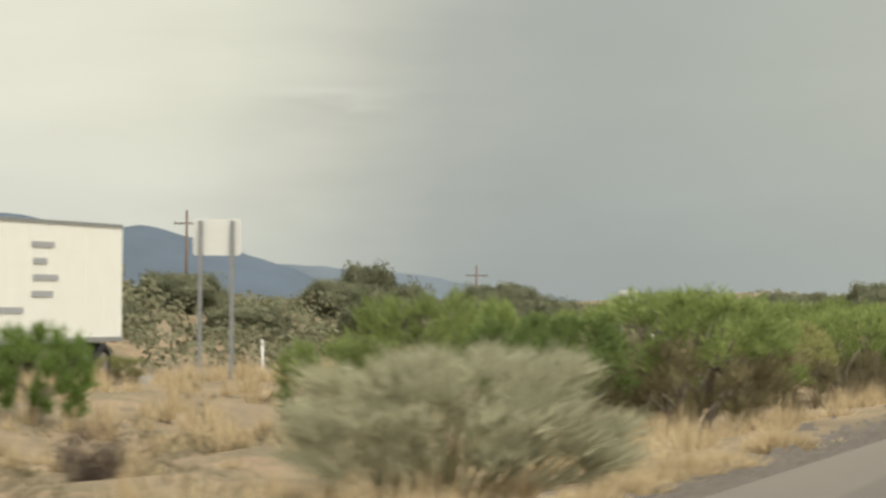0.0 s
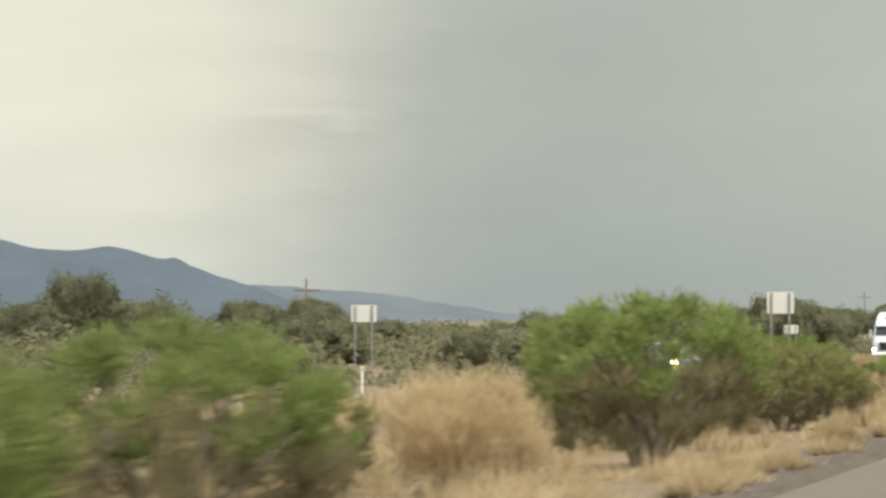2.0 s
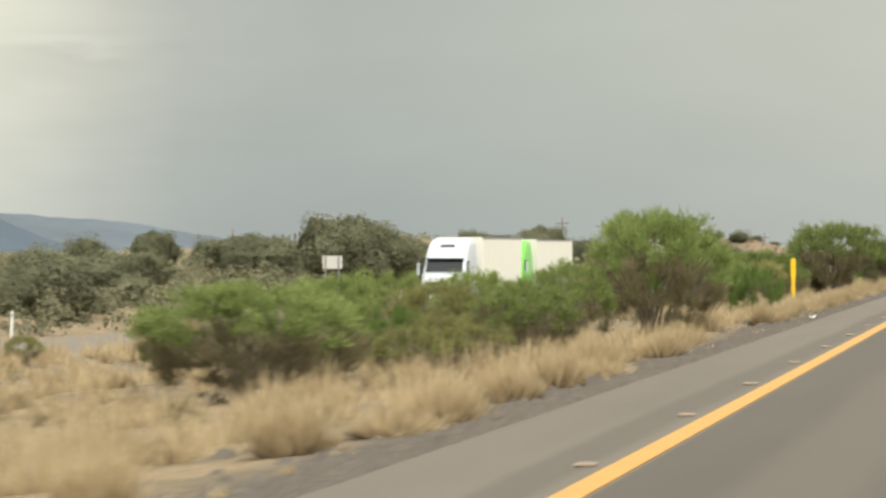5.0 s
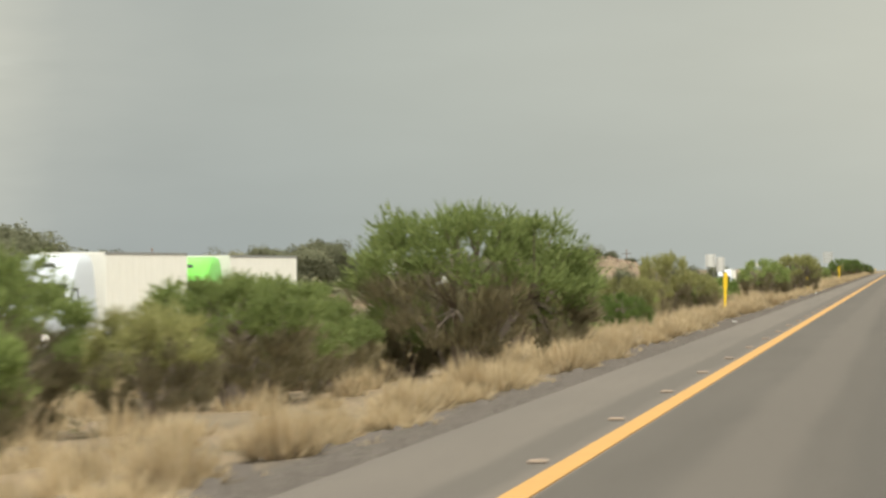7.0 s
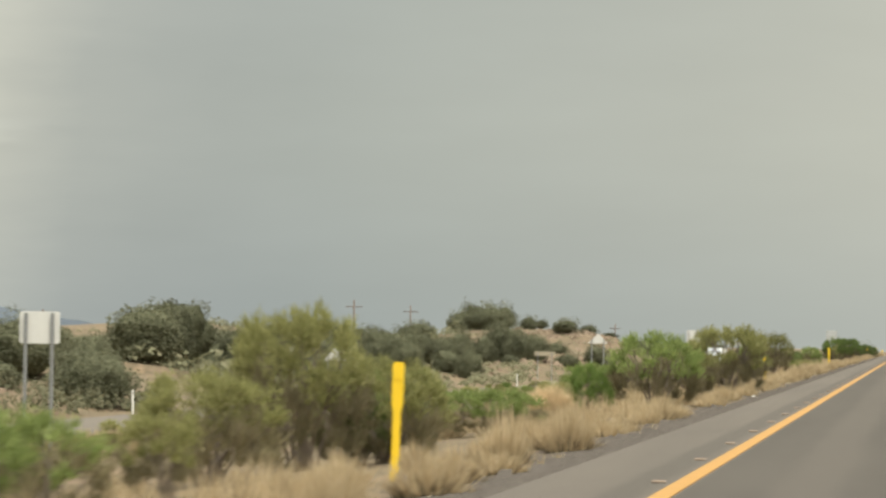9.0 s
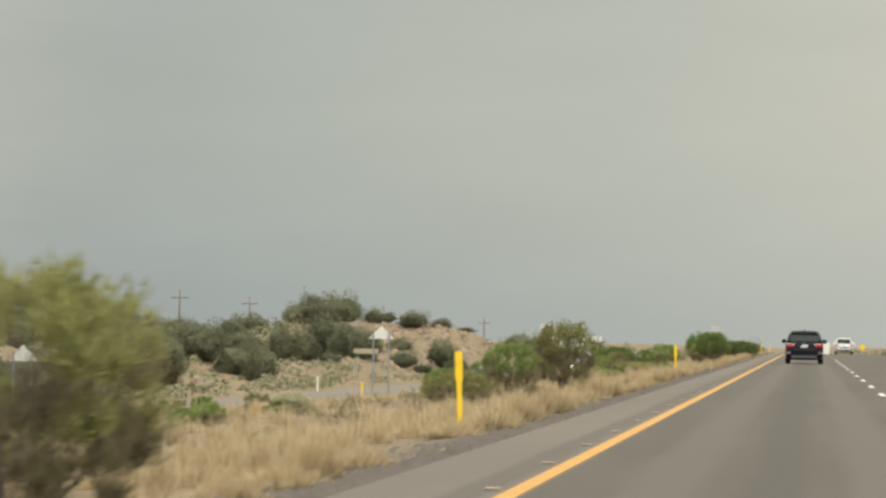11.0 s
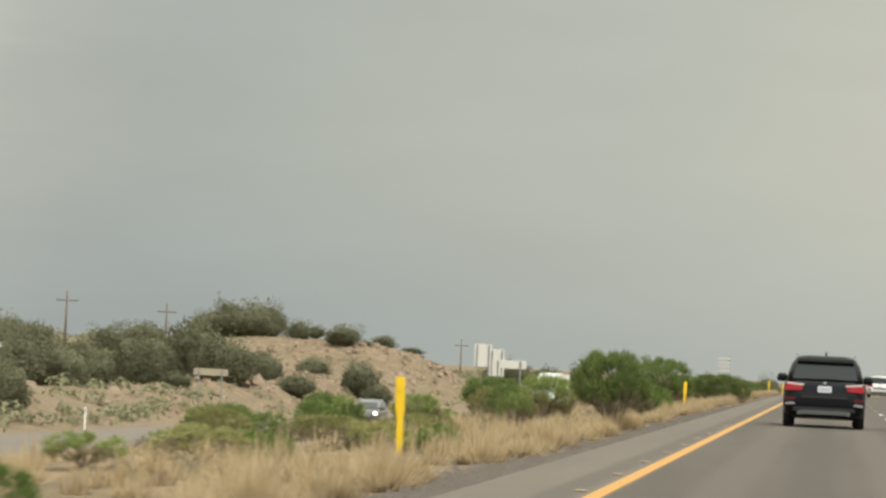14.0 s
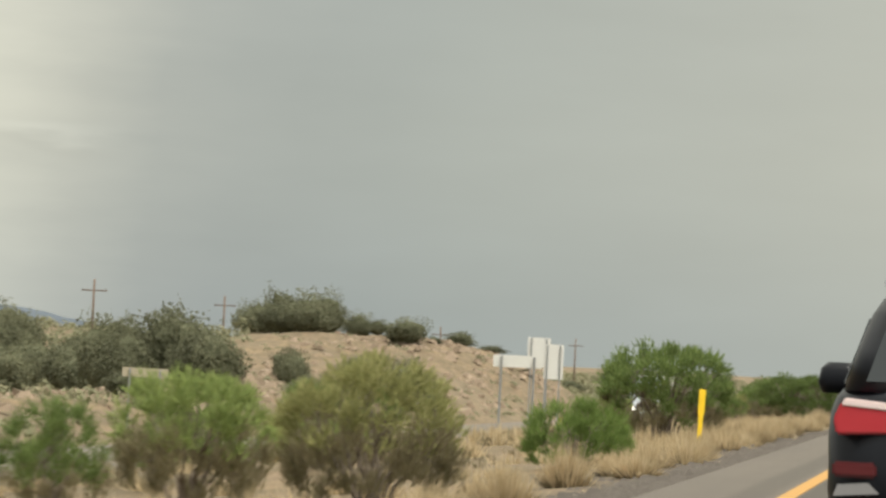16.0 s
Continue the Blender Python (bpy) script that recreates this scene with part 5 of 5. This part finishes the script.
M.update({
    "black_car": plain("black_car_paint", (0.007, 0.008, 0.011), 0.32, 0, 0.1, coat=0.0, spec=0.16),
    "grey_car": plain("grey_car_paint", (0.10, 0.105, 0.11), 0.25, 0, 0.1, coat=0.5),
    "white_car": plain("white_car_paint", (0.72, 0.72, 0.71), 0.3, 0, 0.08, coat=0.4),
    "truck_white": plain("truck_white_paint", (0.50, 0.54, 0.58), 0.35, 0, 0.12, coat=0.3),
    "truck_green": plain("truck_green_paint", (0.13, 0.50, 0.045), 0.35, 0, 0.08, coat=0.3),
    "trailer_white": plain("trailer_white_panel", (0.80, 0.79, 0.72), 0.45, 0, 0.12, scale=1.2),
    "trim": plain("black_plastic_trim", (0.022, 0.022, 0.023), 0.6, 0, 0.2),
    "tyre": plain("tyre_rubber", (0.018, 0.018, 0.018), 0.85, 0, 0.3),
    "rim": plain("alloy_rim", (0.45, 0.45, 0.46), 0.3, 0.8, 0.15),
    "chrome": plain("chrome", (0.7, 0.7, 0.72), 0.12, 1.0, 0.05),
    "glass": plain("dark_tinted_glass", (0.014, 0.018, 0.020), 0.08, 0, 0.02, spec=0.38),
    "tail_red": plain("red_lamp_lens", (0.42, 0.03, 0.04), 0.25, 0, 0.05, coat=0.2),
    "reflector_red": plain("dark_red_reflector", (0.09, 0.012, 0.014), 0.3, 0, 0.05),
    "tail_pale": plain("pale_lamp_lens", (0.75, 0.62, 0.60), 0.2, 0, 0.05),
    "lamp_on": glow("headlamp_lit", (1.0, 0.93, 0.80), 6.0),
    "grey_bars": plain("grey_print", (0.35, 0.36, 0.37), 0.5),
    "green_sign": plain("green_sign_sheeting", (0.01, 0.20, 0.12), 0.45),
    "plate_white": plain("plate_sheeting", (0.68, 0.70, 0.74), 0.4),
})


def ring(hw, y0, y1, z, r, n=8):
    """A rounded rectangle in plan."""
    r = min(r, hw * 0.98, (y1 - y0) * 0.49)
    pts = []
    for cx, cy, a0 in ((hw - r, y1 - r, 0), (-hw + r, y1 - r, 90), (-hw + r, y0 + r, 180), (hw - r, y0 + r, 270)):
        for k in range(n + 1):
            a = radians(a0 + 90 * k / n)
            pts.append((cx + r * math.cos(a), cy + r * math.sin(a), z))
    return pts


def stack(rows):
    """A closed skin through rounded rectangles one above the other: (half width, back, front, height, corner)."""
    bm = bmesh.new()
    prev = None
    for k, (hw, y0, y1, z, r) in enumerate(rows):
        cur = [bm.verts.new(p) for p in ring(hw, y0, y1, z, r)]
        if prev:
            for i in range(len(cur)):
                bm.faces.new((prev[i], prev[(i + 1) % len(cur)], cur[(i + 1) % len(cur)], cur[i]))
        else:
            bm.faces.new(cur[::-1])
        prev = cur
    bm.faces.new(prev)
    return bm


def wheel(parent, x, y, r, w, rim="rim"):
    side = 1 if x > 0 else -1
    prof = [(r * 0.62, -w / 2), (r * 0.93, -w / 2), (r, -w / 2 + 0.03), (r, w / 2 - 0.03), (r * 0.93, w / 2), (r * 0.62, w / 2)]
    n, v, f = 28, [], []
    for i in range(n):
        a = 2 * math.pi * i / n
        for rad, off in prof:
            v.append((x + off, y + rad * math.cos(a), r + rad * math.sin(a)))
    k = len(prof)
    for i in range(n):
        j = (i + 1) % n
        for m in range(k):
            f.append((i * k + m, i * k + (m + 1) % k, j * k + (m + 1) % k, j * k + m))
    wh = raw("wheel", v, f, M["tyre"], parent, "black rubber tyre", smooth=True)
    part("rim", rod((x - w * 0.25, y, r), (x + side * w * 0.42, y, r), r * 0.63, r * 0.56, 20), M[rim], wh)
    return wh


def pane(name, corners, material, parent, thick=0.01, label=""):
    """A flat four-cornered panel with thickness, pushed out along its normal."""
    c = [Vector(p) for p in corners]
    nrm = (c[1] - c[0]).cross(c[3] - c[0]).normalized() * thick
    v = c + [p + nrm for p in c]
    f = [(3, 2, 1, 0), (4, 5, 6, 7), (0, 1, 5, 4), (1, 2, 6, 5), (2, 3, 7, 6), (3, 0, 4, 7)]
    return raw(name, v, f, material, parent, label)


def suv(m, paint, label, lights_on=False, name="car"):
    """A mid-size sport utility car, tail towards -y, 4.65 m long."""
    ob = thing(name, m, label, "car")
    low = [(0.84, 0.14, 4.48, 0.26, 0.25), (0.90, 0.04, 4.60, 0.36, 0.3), (0.925, 0.0, 4.65, 0.52, 0.32), (0.925, 0.015, 4.66, 0.66, 0.32), (0.935, 0.06, 4.62, 0.80, 0.34),
           (0.93, 0.10, 4.54, 0.93, 0.36), (0.905, 0.13, 4.30, 1.01, 0.36), (0.87, 0.17, 3.60, 1.06, 0.30)]
    part("body", stack(low), M[paint], ob, smooth=True)
    top = [(0.86, 0.17, 3.45, 1.05, 0.22), (0.80, 0.30, 2.98, 1.28, 0.22), (0.735, 0.43, 2.62, 1.47, 0.22), (0.68, 0.50, 2.45, 1.56, 0.22), (0.60, 0.58, 2.30, 1.615, 0.22), (0.45, 0.75, 2.1, 1.64, 0.22)]
    cabin = part("cabin", stack(top), M[paint], ob, smooth=True)
    pane("rear_window", [(-0.74, 0.205, 1.10), (0.74, 0.205, 1.10), (0.63, 0.415, 1.46), (-0.63, 0.415, 1.46)], M["glass"], cabin, 0.012, "dark tinted rear window")
    for s in (-1, 1):
        q = [(s * 0.868, 0.62, 1.09), (s * 0.868, 2.9, 1.09), (s * 0.752, 2.45, 1.45), (s * 0.752, 0.85, 1.45)]
        pane("side_window", q if s > 0 else [q[1], q[0], q[3], q[2]], M["glass"], cabin, 0.008)
        part("roof_rail", rod((s * 0.66, 0.62, 1.645), (s * 0.66, 2.25, 1.645), 0.022), M["chrome"], cabin, "bright roof rail")
        lamp = part("tail_lamp", prism([(s * 0.50, 0.84), (s * 0.88, 0.82), (s * 0.90, 0.90), (s * 0.86, 0.995), (s * 0.50, 0.955)], "y", 0.05, 0.22, 0.012), M["tail_red"], ob, "red tail lamp")
        part("lamp_strip", prism([(s * 0.47, 0.945), (s * 0.86, 0.975), (s * 0.84, 1.015), (s * 0.47, 0.985)], "y", 0.042, 0.12, 0.006), M["tail_pale"], lamp, "pale lamp strip")
        part("bumper_reflector", box((s * 0.66, -0.004, 0.60), (s * 0.89, 0.05, 0.68), 0.015), M["reflector_red"], ob)
        part("bumper_accent", prism([(s * 0.64, 0.52), (s * 0.88, 0.50), (s * 0.86, 0.56), (s * 0.70, 0.575)], "y", -0.016, 0.03), M["rim"], ob, "silver bumper corner accent")
        mir = part("side_mirror", stack([(0.10, -0.06, 0.06, 0.0, 0.05), (0.125, -0.08, 0.08, 0.06, 0.06), (0.11, -0.07, 0.08, 0.15, 0.06), (0.07, -0.04, 0.05, 0.19, 0.04)]), M[paint], ob, smooth=True)
        mir.matrix_basis = pose(s * 1.0, 2.9, 1.02)
        part("mirror_arm", rod((s * 0.84, 2.92, 1.05), (s * 0.95, 2.9, 1.07), 0.03), M["trim"], mir).matrix_basis = pose(-s * 1.0, -2.9, -1.02)
        part("exhaust_tip", rod((s * 0.55, -0.02, 0.33), (s * 0.55, 0.14, 0.33), 0.045), M["chrome"], ob)
        part("headlamp", box((s * 0.55, 4.45, 0.72), (s * 0.86, 4.62, 0.87), 0.04), M["lamp_on" if lights_on else "tail_pale"], ob, "clear headlamp")
        for y in (0.92, 3.75):
            wheel(ob, s * 0.80, y, 0.365, 0.24)
    part("rear_spoiler", prism([(-0.66, 1.49), (0.66, 1.49), (0.60, 1.565), (-0.60, 1.565)], "y", 0.33, 0.66, 0.015), M["trim"], ob, "black spoiler over the rear window")
    part("hatch_seam", box((-0.60, 0.045, 0.765), (0.60, 0.085, 0.785)), M["trim"], ob)
    part("rear_diffuser", prism([(-0.62, 0.30), (0.62, 0.30), (0.50, 0.40), (-0.50, 0.40)], "y", -0.03, 0.10, 0.01), M["grey_car"], ob, "dull grey diffuser under the bumper")
    part("bumper_trim", box((-0.70, -0.018, 0.36), (0.70, 0.05, 0.47), 0.02), M["trim"], ob, "black plastic bumper trim")
    part("bumper_insert", box((-0.52, -0.012, 0.66), (0.52, 0.06, 0.74), 0.01), M["trim"], ob)
    pl = part("number_plate", box((-0.155, 0.058, 0.80), (0.155, 0.085, 0.95), 0.006), M["plate_white"], ob, "pale number plate with dark bars")
    for k in range(5):
        part("plate_bar", box((-0.115 + 0.048 * k, 0.054, 0.84), (-0.085 + 0.048 * k, 0.0575, 0.90)), M["grey_bars"], pl)
    part("badge", rod((0, 0.085, 1.02), (0, 0.115, 1.02), 0.042), M["chrome"], ob, "round badge")
    part("wiper", box((-0.08, 0.19, 1.10), (0.26, 0.215, 1.125), 0.006), M["trim"], ob)
    part("antenna_fin", prism([(0.75, 1.62), (0.98, 1.62), (0.78, 1.72)], "x", -0.02, 0.02), M[paint], ob)
    part("underbody", box((-0.70, 0.3, 0.20), (0.70, 4.3, 0.30)), M["trim"], ob)
    pane("windscreen", [(0.66, 3.36, 1.10), (-0.66, 3.36, 1.10), (-0.58, 2.74, 1.45), (0.58, 2.74, 1.45)], M["glass"], cabin, 0.012)
    part("grille", box((-0.45, 4.56, 0.55), (0.45, 4.675, 0.78), 0.03), M["chrome"], ob)
    return ob


suv(pose(1.85, 474.5, 0.0, 0, 0, 0.2), "black_car", "black sport utility car with red tail lamps on the road")
suv(pose(5.6, 645.0, float(road_z(647)), -0.3), "white_car", "white sport utility car further down the next lane")


def pickup(m, paint, label):
    """A full-size pickup, nose towards -y, with lit headlamps."""
    ob = thing("pickup_truck", m, label, "pickup truck")
    part("body", stack([(0.88, 0.05, 5.7, 0.45, 0.15), (0.98, 0.0, 5.75, 0.60, 0.18), (1.0, 0.0, 5.78, 0.85, 0.18), (0.98, 0.02, 5.78, 1.10, 0.16), (0.93, 0.10, 5.74, 1.18, 0.15)]), M[paint], ob, smooth=True)
    cab = part("cab", stack([(0.93, 1.35, 4.1, 1.16, 0.2), (0.86, 1.85, 3.95, 1.45, 0.2), (0.76, 2.25, 3.8, 1.80, 0.2), (0.62, 2.45, 3.6, 1.88, 0.2)]), M[paint], ob, smooth=True)
    pane("windscreen", [(-0.78, 1.50, 1.24), (0.78, 1.50, 1.24), (0.66, 2.13, 1.76), (-0.66, 2.13, 1.76)], M["glass"], cab, 0.015, "dark windscreen")
    g = part("grille", box((-0.52, -0.03, 0.72), (0.52, 0.06, 1.06), 0.03), M["chrome"], ob, "bright chrome grille")
    for k in range(3):
        part("grille_slot", box((-0.45, -0.045, 0.76 + 0.1 * k), (0.45, -0.028, 0.80 + 0.1 * k)), M["trim"], g)
    for s in (-1, 1):
        q = [(s * 0.925, 1.75, 1.22), (s * 0.925, 3.85, 1.22), (s * 0.785, 3.7, 1.74), (s * 0.785, 2.3, 1.74)]
        pane("side_window", q if s > 0 else [q[1], q[0], q[3], q[2]], M["glass"], cab, 0.008)
        part("headlamp", box((s * 0.56, -0.02, 0.84), (s * 0.93, 0.08, 1.04), 0.04), M["lamp_on"], ob, "lit headlamp")
        part("fog_lamp", box((s * 0.62, -0.03, 0.55), (s * 0.80, 0.05, 0.64), 0.02), M["tail_pale"], ob)
        part("side_mirror", box((s * 1.02, 1.75, 1.22), (s * 1.24, 1.90, 1.46), 0.04), M["chrome"], ob)
        for y in (1.0, 4.55):
            wheel(ob, s * 0.86, y, 0.41, 0.27)
    part("bumper", box((-0.96, -0.08, 0.46), (0.96, 0.10, 0.66), 0.04), M["chrome"], ob)
    return ob


def car_on_opposite(x, y, paint, label, kind=suv):
    z = float(opposite_z(y)) + 0.03
    if kind is suv:
        return suv(pose(x, y, z, 0, 0, 180), paint, label, True)
    return kind(pose(x, y, z), paint, label)


car_on_opposite(-27.0, 208, "grey_car", "dark grey pickup truck with lit headlamps on the opposite road", pickup)
car_on_opposite(-27.0, 603, "grey_car", "grey car with lit headlamps on the opposite road")


def trailer(ob, y0, length=16.0, print_bars=False):
    """A box trailer as parts of a truck: panelled box, underframe, bogie and guard."""
    b = part("trailer_box", box((-1.29, y0, 1.12), (1.29, y0 + length, 4.05), 0.03), M["trailer_white"], ob, "white panelled trailer box")
    n = 13
    for k in range(n + 1):
        yy = y0 + 0.06 + (length - 0.12) * k / n
        for s in (-1, 1):
            part("panel_rib", box((s * 1.288, yy - 0.02, 1.2), (s * 1.301, yy + 0.02, 3.98)), M["trailer_white"], b)
    for s in (-1, 1):
        part("side_rail", box((s * 1.27, y0, 1.04), (s * 1.31, y0 + length, 1.16)), M["galvanised"], b)
        part("top_rail", box((s * 1.27, y0, 3.97), (s * 1.31, y0 + length, 4.06)), M["galvanised"], b)
    if print_bars:
        for zz, w, dy in ((3.45, 0.9, 6.1), (3.05, 0.55, 6.0), (2.65, 1.0, 6.0), (2.25, 0.85, 6.1), (1.85, 1.2, 8.5)):
            part("print_bar", box((1.302, y0 + length - dy, zz - 0.07), (1.309, y0 + length - dy + w * 1.6, zz + 0.07)), M["grey_bars"], b, "grey bar of small print")
    part("underframe", box((-0.5, y0 + 1, 0.92), (0.5, y0 + length - 0.2, 1.10)), M["trim"], ob)
    part("rear_guard", box((-1.15, y0 + length - 0.12, 0.52), (1.15, y0 + length - 0.02, 0.64), 0.01), M["galvanised"], ob)
    for s in (-1, 1):
        part("guard_post", box((s * 0.6 - 0.04, y0 + length - 0.1, 0.6), (s * 0.6 + 0.04, y0 + length - 0.04, 1.12)), M["galvanised"], ob)
        part("landing_leg", box((s * 0.7 - 0.06, y0 + 2.6, 0.3), (s * 0.7 + 0.06, y0 + 2.75, 1.1)), M["galvanised"], ob)
        part("tail_lamp", box((s * 1.05 - 0.08, y0 + length, 1.0), (s * 1.05 + 0.08, y0 + length + 0.02, 1.1)), M["tail_red"], ob)
        for yy in (y0 + length - 1.2, y0 + length - 2.5):
            wheel(ob, s * 1.05, yy, 0.5, 0.5, "rim")


def semi(m, paint, label, print_bars=False, length=16.0):
    """A long-nosed tractor with a sleeper and a roof fairing, pulling a box trailer; nose towards -y."""
    ob = thing("semi_truck", m, label, "truck")
    part("hood", stack([(0.95, 0.1, 2.3, 0.75, 0.3), (1.08, 0.05, 2.4, 1.0, 0.4), (1.0, 0.08, 2.4, 1.5, 0.45), (0.85, 0.25, 2.4, 1.85, 0.45), (0.72, 0.6, 2.4, 2.0, 0.4)]), M[paint], ob, smooth=True)
    part("fairing", stack([(1.22, 2.0, 6.1, 0.8, 0.2), (1.24, 1.9, 6.1, 1.9, 0.25), (1.20, 2.05, 6.1, 2.15, 0.3), (1.16, 2.5, 6.1, 2.85, 0.35), (1.14, 2.75, 6.1, 3.2, 0.4), (1.10, 3.2, 6.1, 3.6, 0.45), (1.02, 3.7, 6.1, 3.88, 0.5), (0.85, 4.2, 6.0, 3.98, 0.5)]), M[paint], ob, "sleeper cab with roof fairing", smooth=True)
    pane("windscreen", [(-1.02, 2.03, 2.16), (1.02, 2.03, 2.16), (0.98, 2.43, 2.78), (-0.98, 2.43, 2.78)], M["glass"], ob, 0.02, "wide dark windscreen")
    part("sun_visor", box((-1.05, 2.28, 2.80), (1.05, 2.50, 2.90), 0.03), M["trim"], ob)
    pane("roof_vent", [(-0.42, 3.10, 3.45), (0.42, 3.10, 3.45), (0.36, 3.26, 3.60), (-0.36, 3.26, 3.60)], M["trim"], ob, 0.06, "black roof vent")
    g = part("grille", box((-0.45, 0.02, 0.95), (0.45, 0.16, 1.62), 0.05), M["trim"], ob, "dark grille in a bright frame")
    for s in (-1, 1):
        part("grille_frame", box((s * 0.47 - 0.04, 0.0, 0.92), (s * 0.47 + 0.04, 0.1, 1.68), 0.02), M["chrome"], g)
        part("headlamp", box((s * 0.66, 0.06, 0.88), (s * 1.02, 0.26, 1.14), 0.05), M["lamp_on"], ob, "lit headlamp")
        q = [(s * 1.215, 2.25, 2.1), (s * 1.215, 3.3, 2.1), (s * 1.165, 3.3, 2.75), (s * 1.165, 2.6, 2.75)]
        pane("side_window", q if s > 0 else [q[1], q[0], q[3], q[2]], M["glass"], ob, 0.03)
        mi = part("side_mirror", box((s * 1.42 - 0.08, 1.95, 1.95), (s * 1.42 + 0.08, 2.1, 2.65), 0.04), M["truck_white"], ob)
        part("mirror_arm", rod((s * 1.2, 2.3, 2.5), (s * 1.4, 2.05, 2.5), 0.025), M["trim"], mi)
        part("fuel_tank", rod((s * 0.95, 2.9, 0.72), (s * 0.95, 4.6, 0.72), 0.3, n=20), M["chrome"], ob, "polished fuel tank", smooth=True)
        part("side_skirt", box((s * 1.2 - 0.03, 4.7, 0.45), (s * 1.2 + 0.03, 6.1, 1.0), 0.02), M[paint], ob)
        wheel(ob, s * 1.05, 1.15, 0.5, 0.32)
        for y in (5.9, 7.2):
            wheel(ob, s * 0.98, y, 0.5, 0.52)
    part("bumper", stack([(1.10, 0.02, 0.6, 0.36, 0.25), (1.15, -0.05, 0.6, 0.55, 0.3), (1.12, -0.02, 0.6, 0.82, 0.3)]), M["chrome"], ob, smooth=True)
    part("chassis", box((-0.45, 0.5, 0.7), (0.45, 8.0, 0.92)), M["trim"], ob)
    trailer(ob, 6.9, length, print_bars)
    return ob


def on_opposite(x, y):
    return pose(x, y, float(opposite_z(y + 6)) + 0.03)


semi(on_opposite(-28.9, 312.5), "truck_white", "white long-haul truck with a white box trailer and lit headlamps", length=13.5)
semi(on_opposite(-30.2, 340.5), "truck_green", "bright green truck pulling a white box trailer", length=16.0)
semi(on_opposite(-28.7, 54.0), "truck_white", "white truck whose box trailer has lines of grey print", True)
semi(on_opposite(-28.7, 742), "truck_white", "far white truck with lit headlamps on the opposite road", length=9.0)


def far_truck(m):
    ob = thing("box_truck", m, "white box truck far down the road", "truck")
    part("cargo_box", box((-1.25, 0, 1.0), (1.25, 7, 3.9), 0.03), M["trailer_white"], ob)
    part("cab", stack([(1.1, 7.1, 9.2, 0.7, 0.2), (1.1, 7.1, 9.2, 1.6, 0.2), (1.0, 7.1, 8.7, 2.6, 0.2)]), M["truck_white"], ob)
    part("bumper", box((-1.2, 0.02, 0.5), (1.2, 0.14, 0.7), 0.02), M["trim"], ob)
    part("underframe", box((-0.5, 0.2, 0.6), (0.5, 9, 1.0)), M["trim"], ob)
    for s in (-1, 1):
        for y in (1.6, 8.2):
            wheel(ob, s * 1.0, y, 0.5, 0.4)


far_truck(pose(5.6, 1080, float(road_z(1085))))


def far_signs():
    x, y = 15.8, 1150
    g = zat(x, y)
    ob = thing("road_sign", pose(x, y, g), "yellow diamond warning sign on a post by the road", "road sign")
    part("post", rod((0, 0.03, -0.3), (0, 0.03, 4.2), 0.06), M["galvanised"], ob)
    part("plate", prism([(0, 2.7), (0.95, 3.65), (0, 4.6), (-0.95, 3.65)], "y", -0.03, 0.0), M["yellow_post"], ob)
    x, y = 21.5, 1000
    g = zat(x, y)
    ob = thing("guide_sign", pose(x, y, g), "green road guide sign on two steel posts", "road sign")
    for s in (-1.6, 1.6):
        part("post", rod((s, 0.06, -0.3), (s, 0.06, 6.9), 0.09), M["galvanised"], ob)
    pl = part("plate", box((-2.6, -0.04, 4.9), (2.6, 0.0, 7.0), 0.02), M["green_sign"], ob)
    for zz, w in ((6.5, 3.6), (5.95, 2.4), (5.4, 3.0)):
        part("legend_bar", box((-w / 2, -0.05, zz - 0.14), (w / 2, -0.042, zz + 0.14)), M["sign_white"], pl, "white bar of unreadable legend")
    x, y = -14.9, 900
    g = zat(x, y)
    ob = thing("pylon_sign", pose(x, y, g), "pale stacked pylon sign on two poles", "sign")
    for s in (-0.8, 0.8):
        part("pole", rod((s, 0.2, -0.3), (s, 0.2, 3.75 - g), 0.1), M["galvanised"], ob)
    for k in range(4):
        part("panel", box((-1.05, -0.1, 1.3 - g + 0.63 * k), (1.05, 0.1, 1.76 - g + 0.63 * k), 0.03), M["faded_panel"], ob)


far_signs()
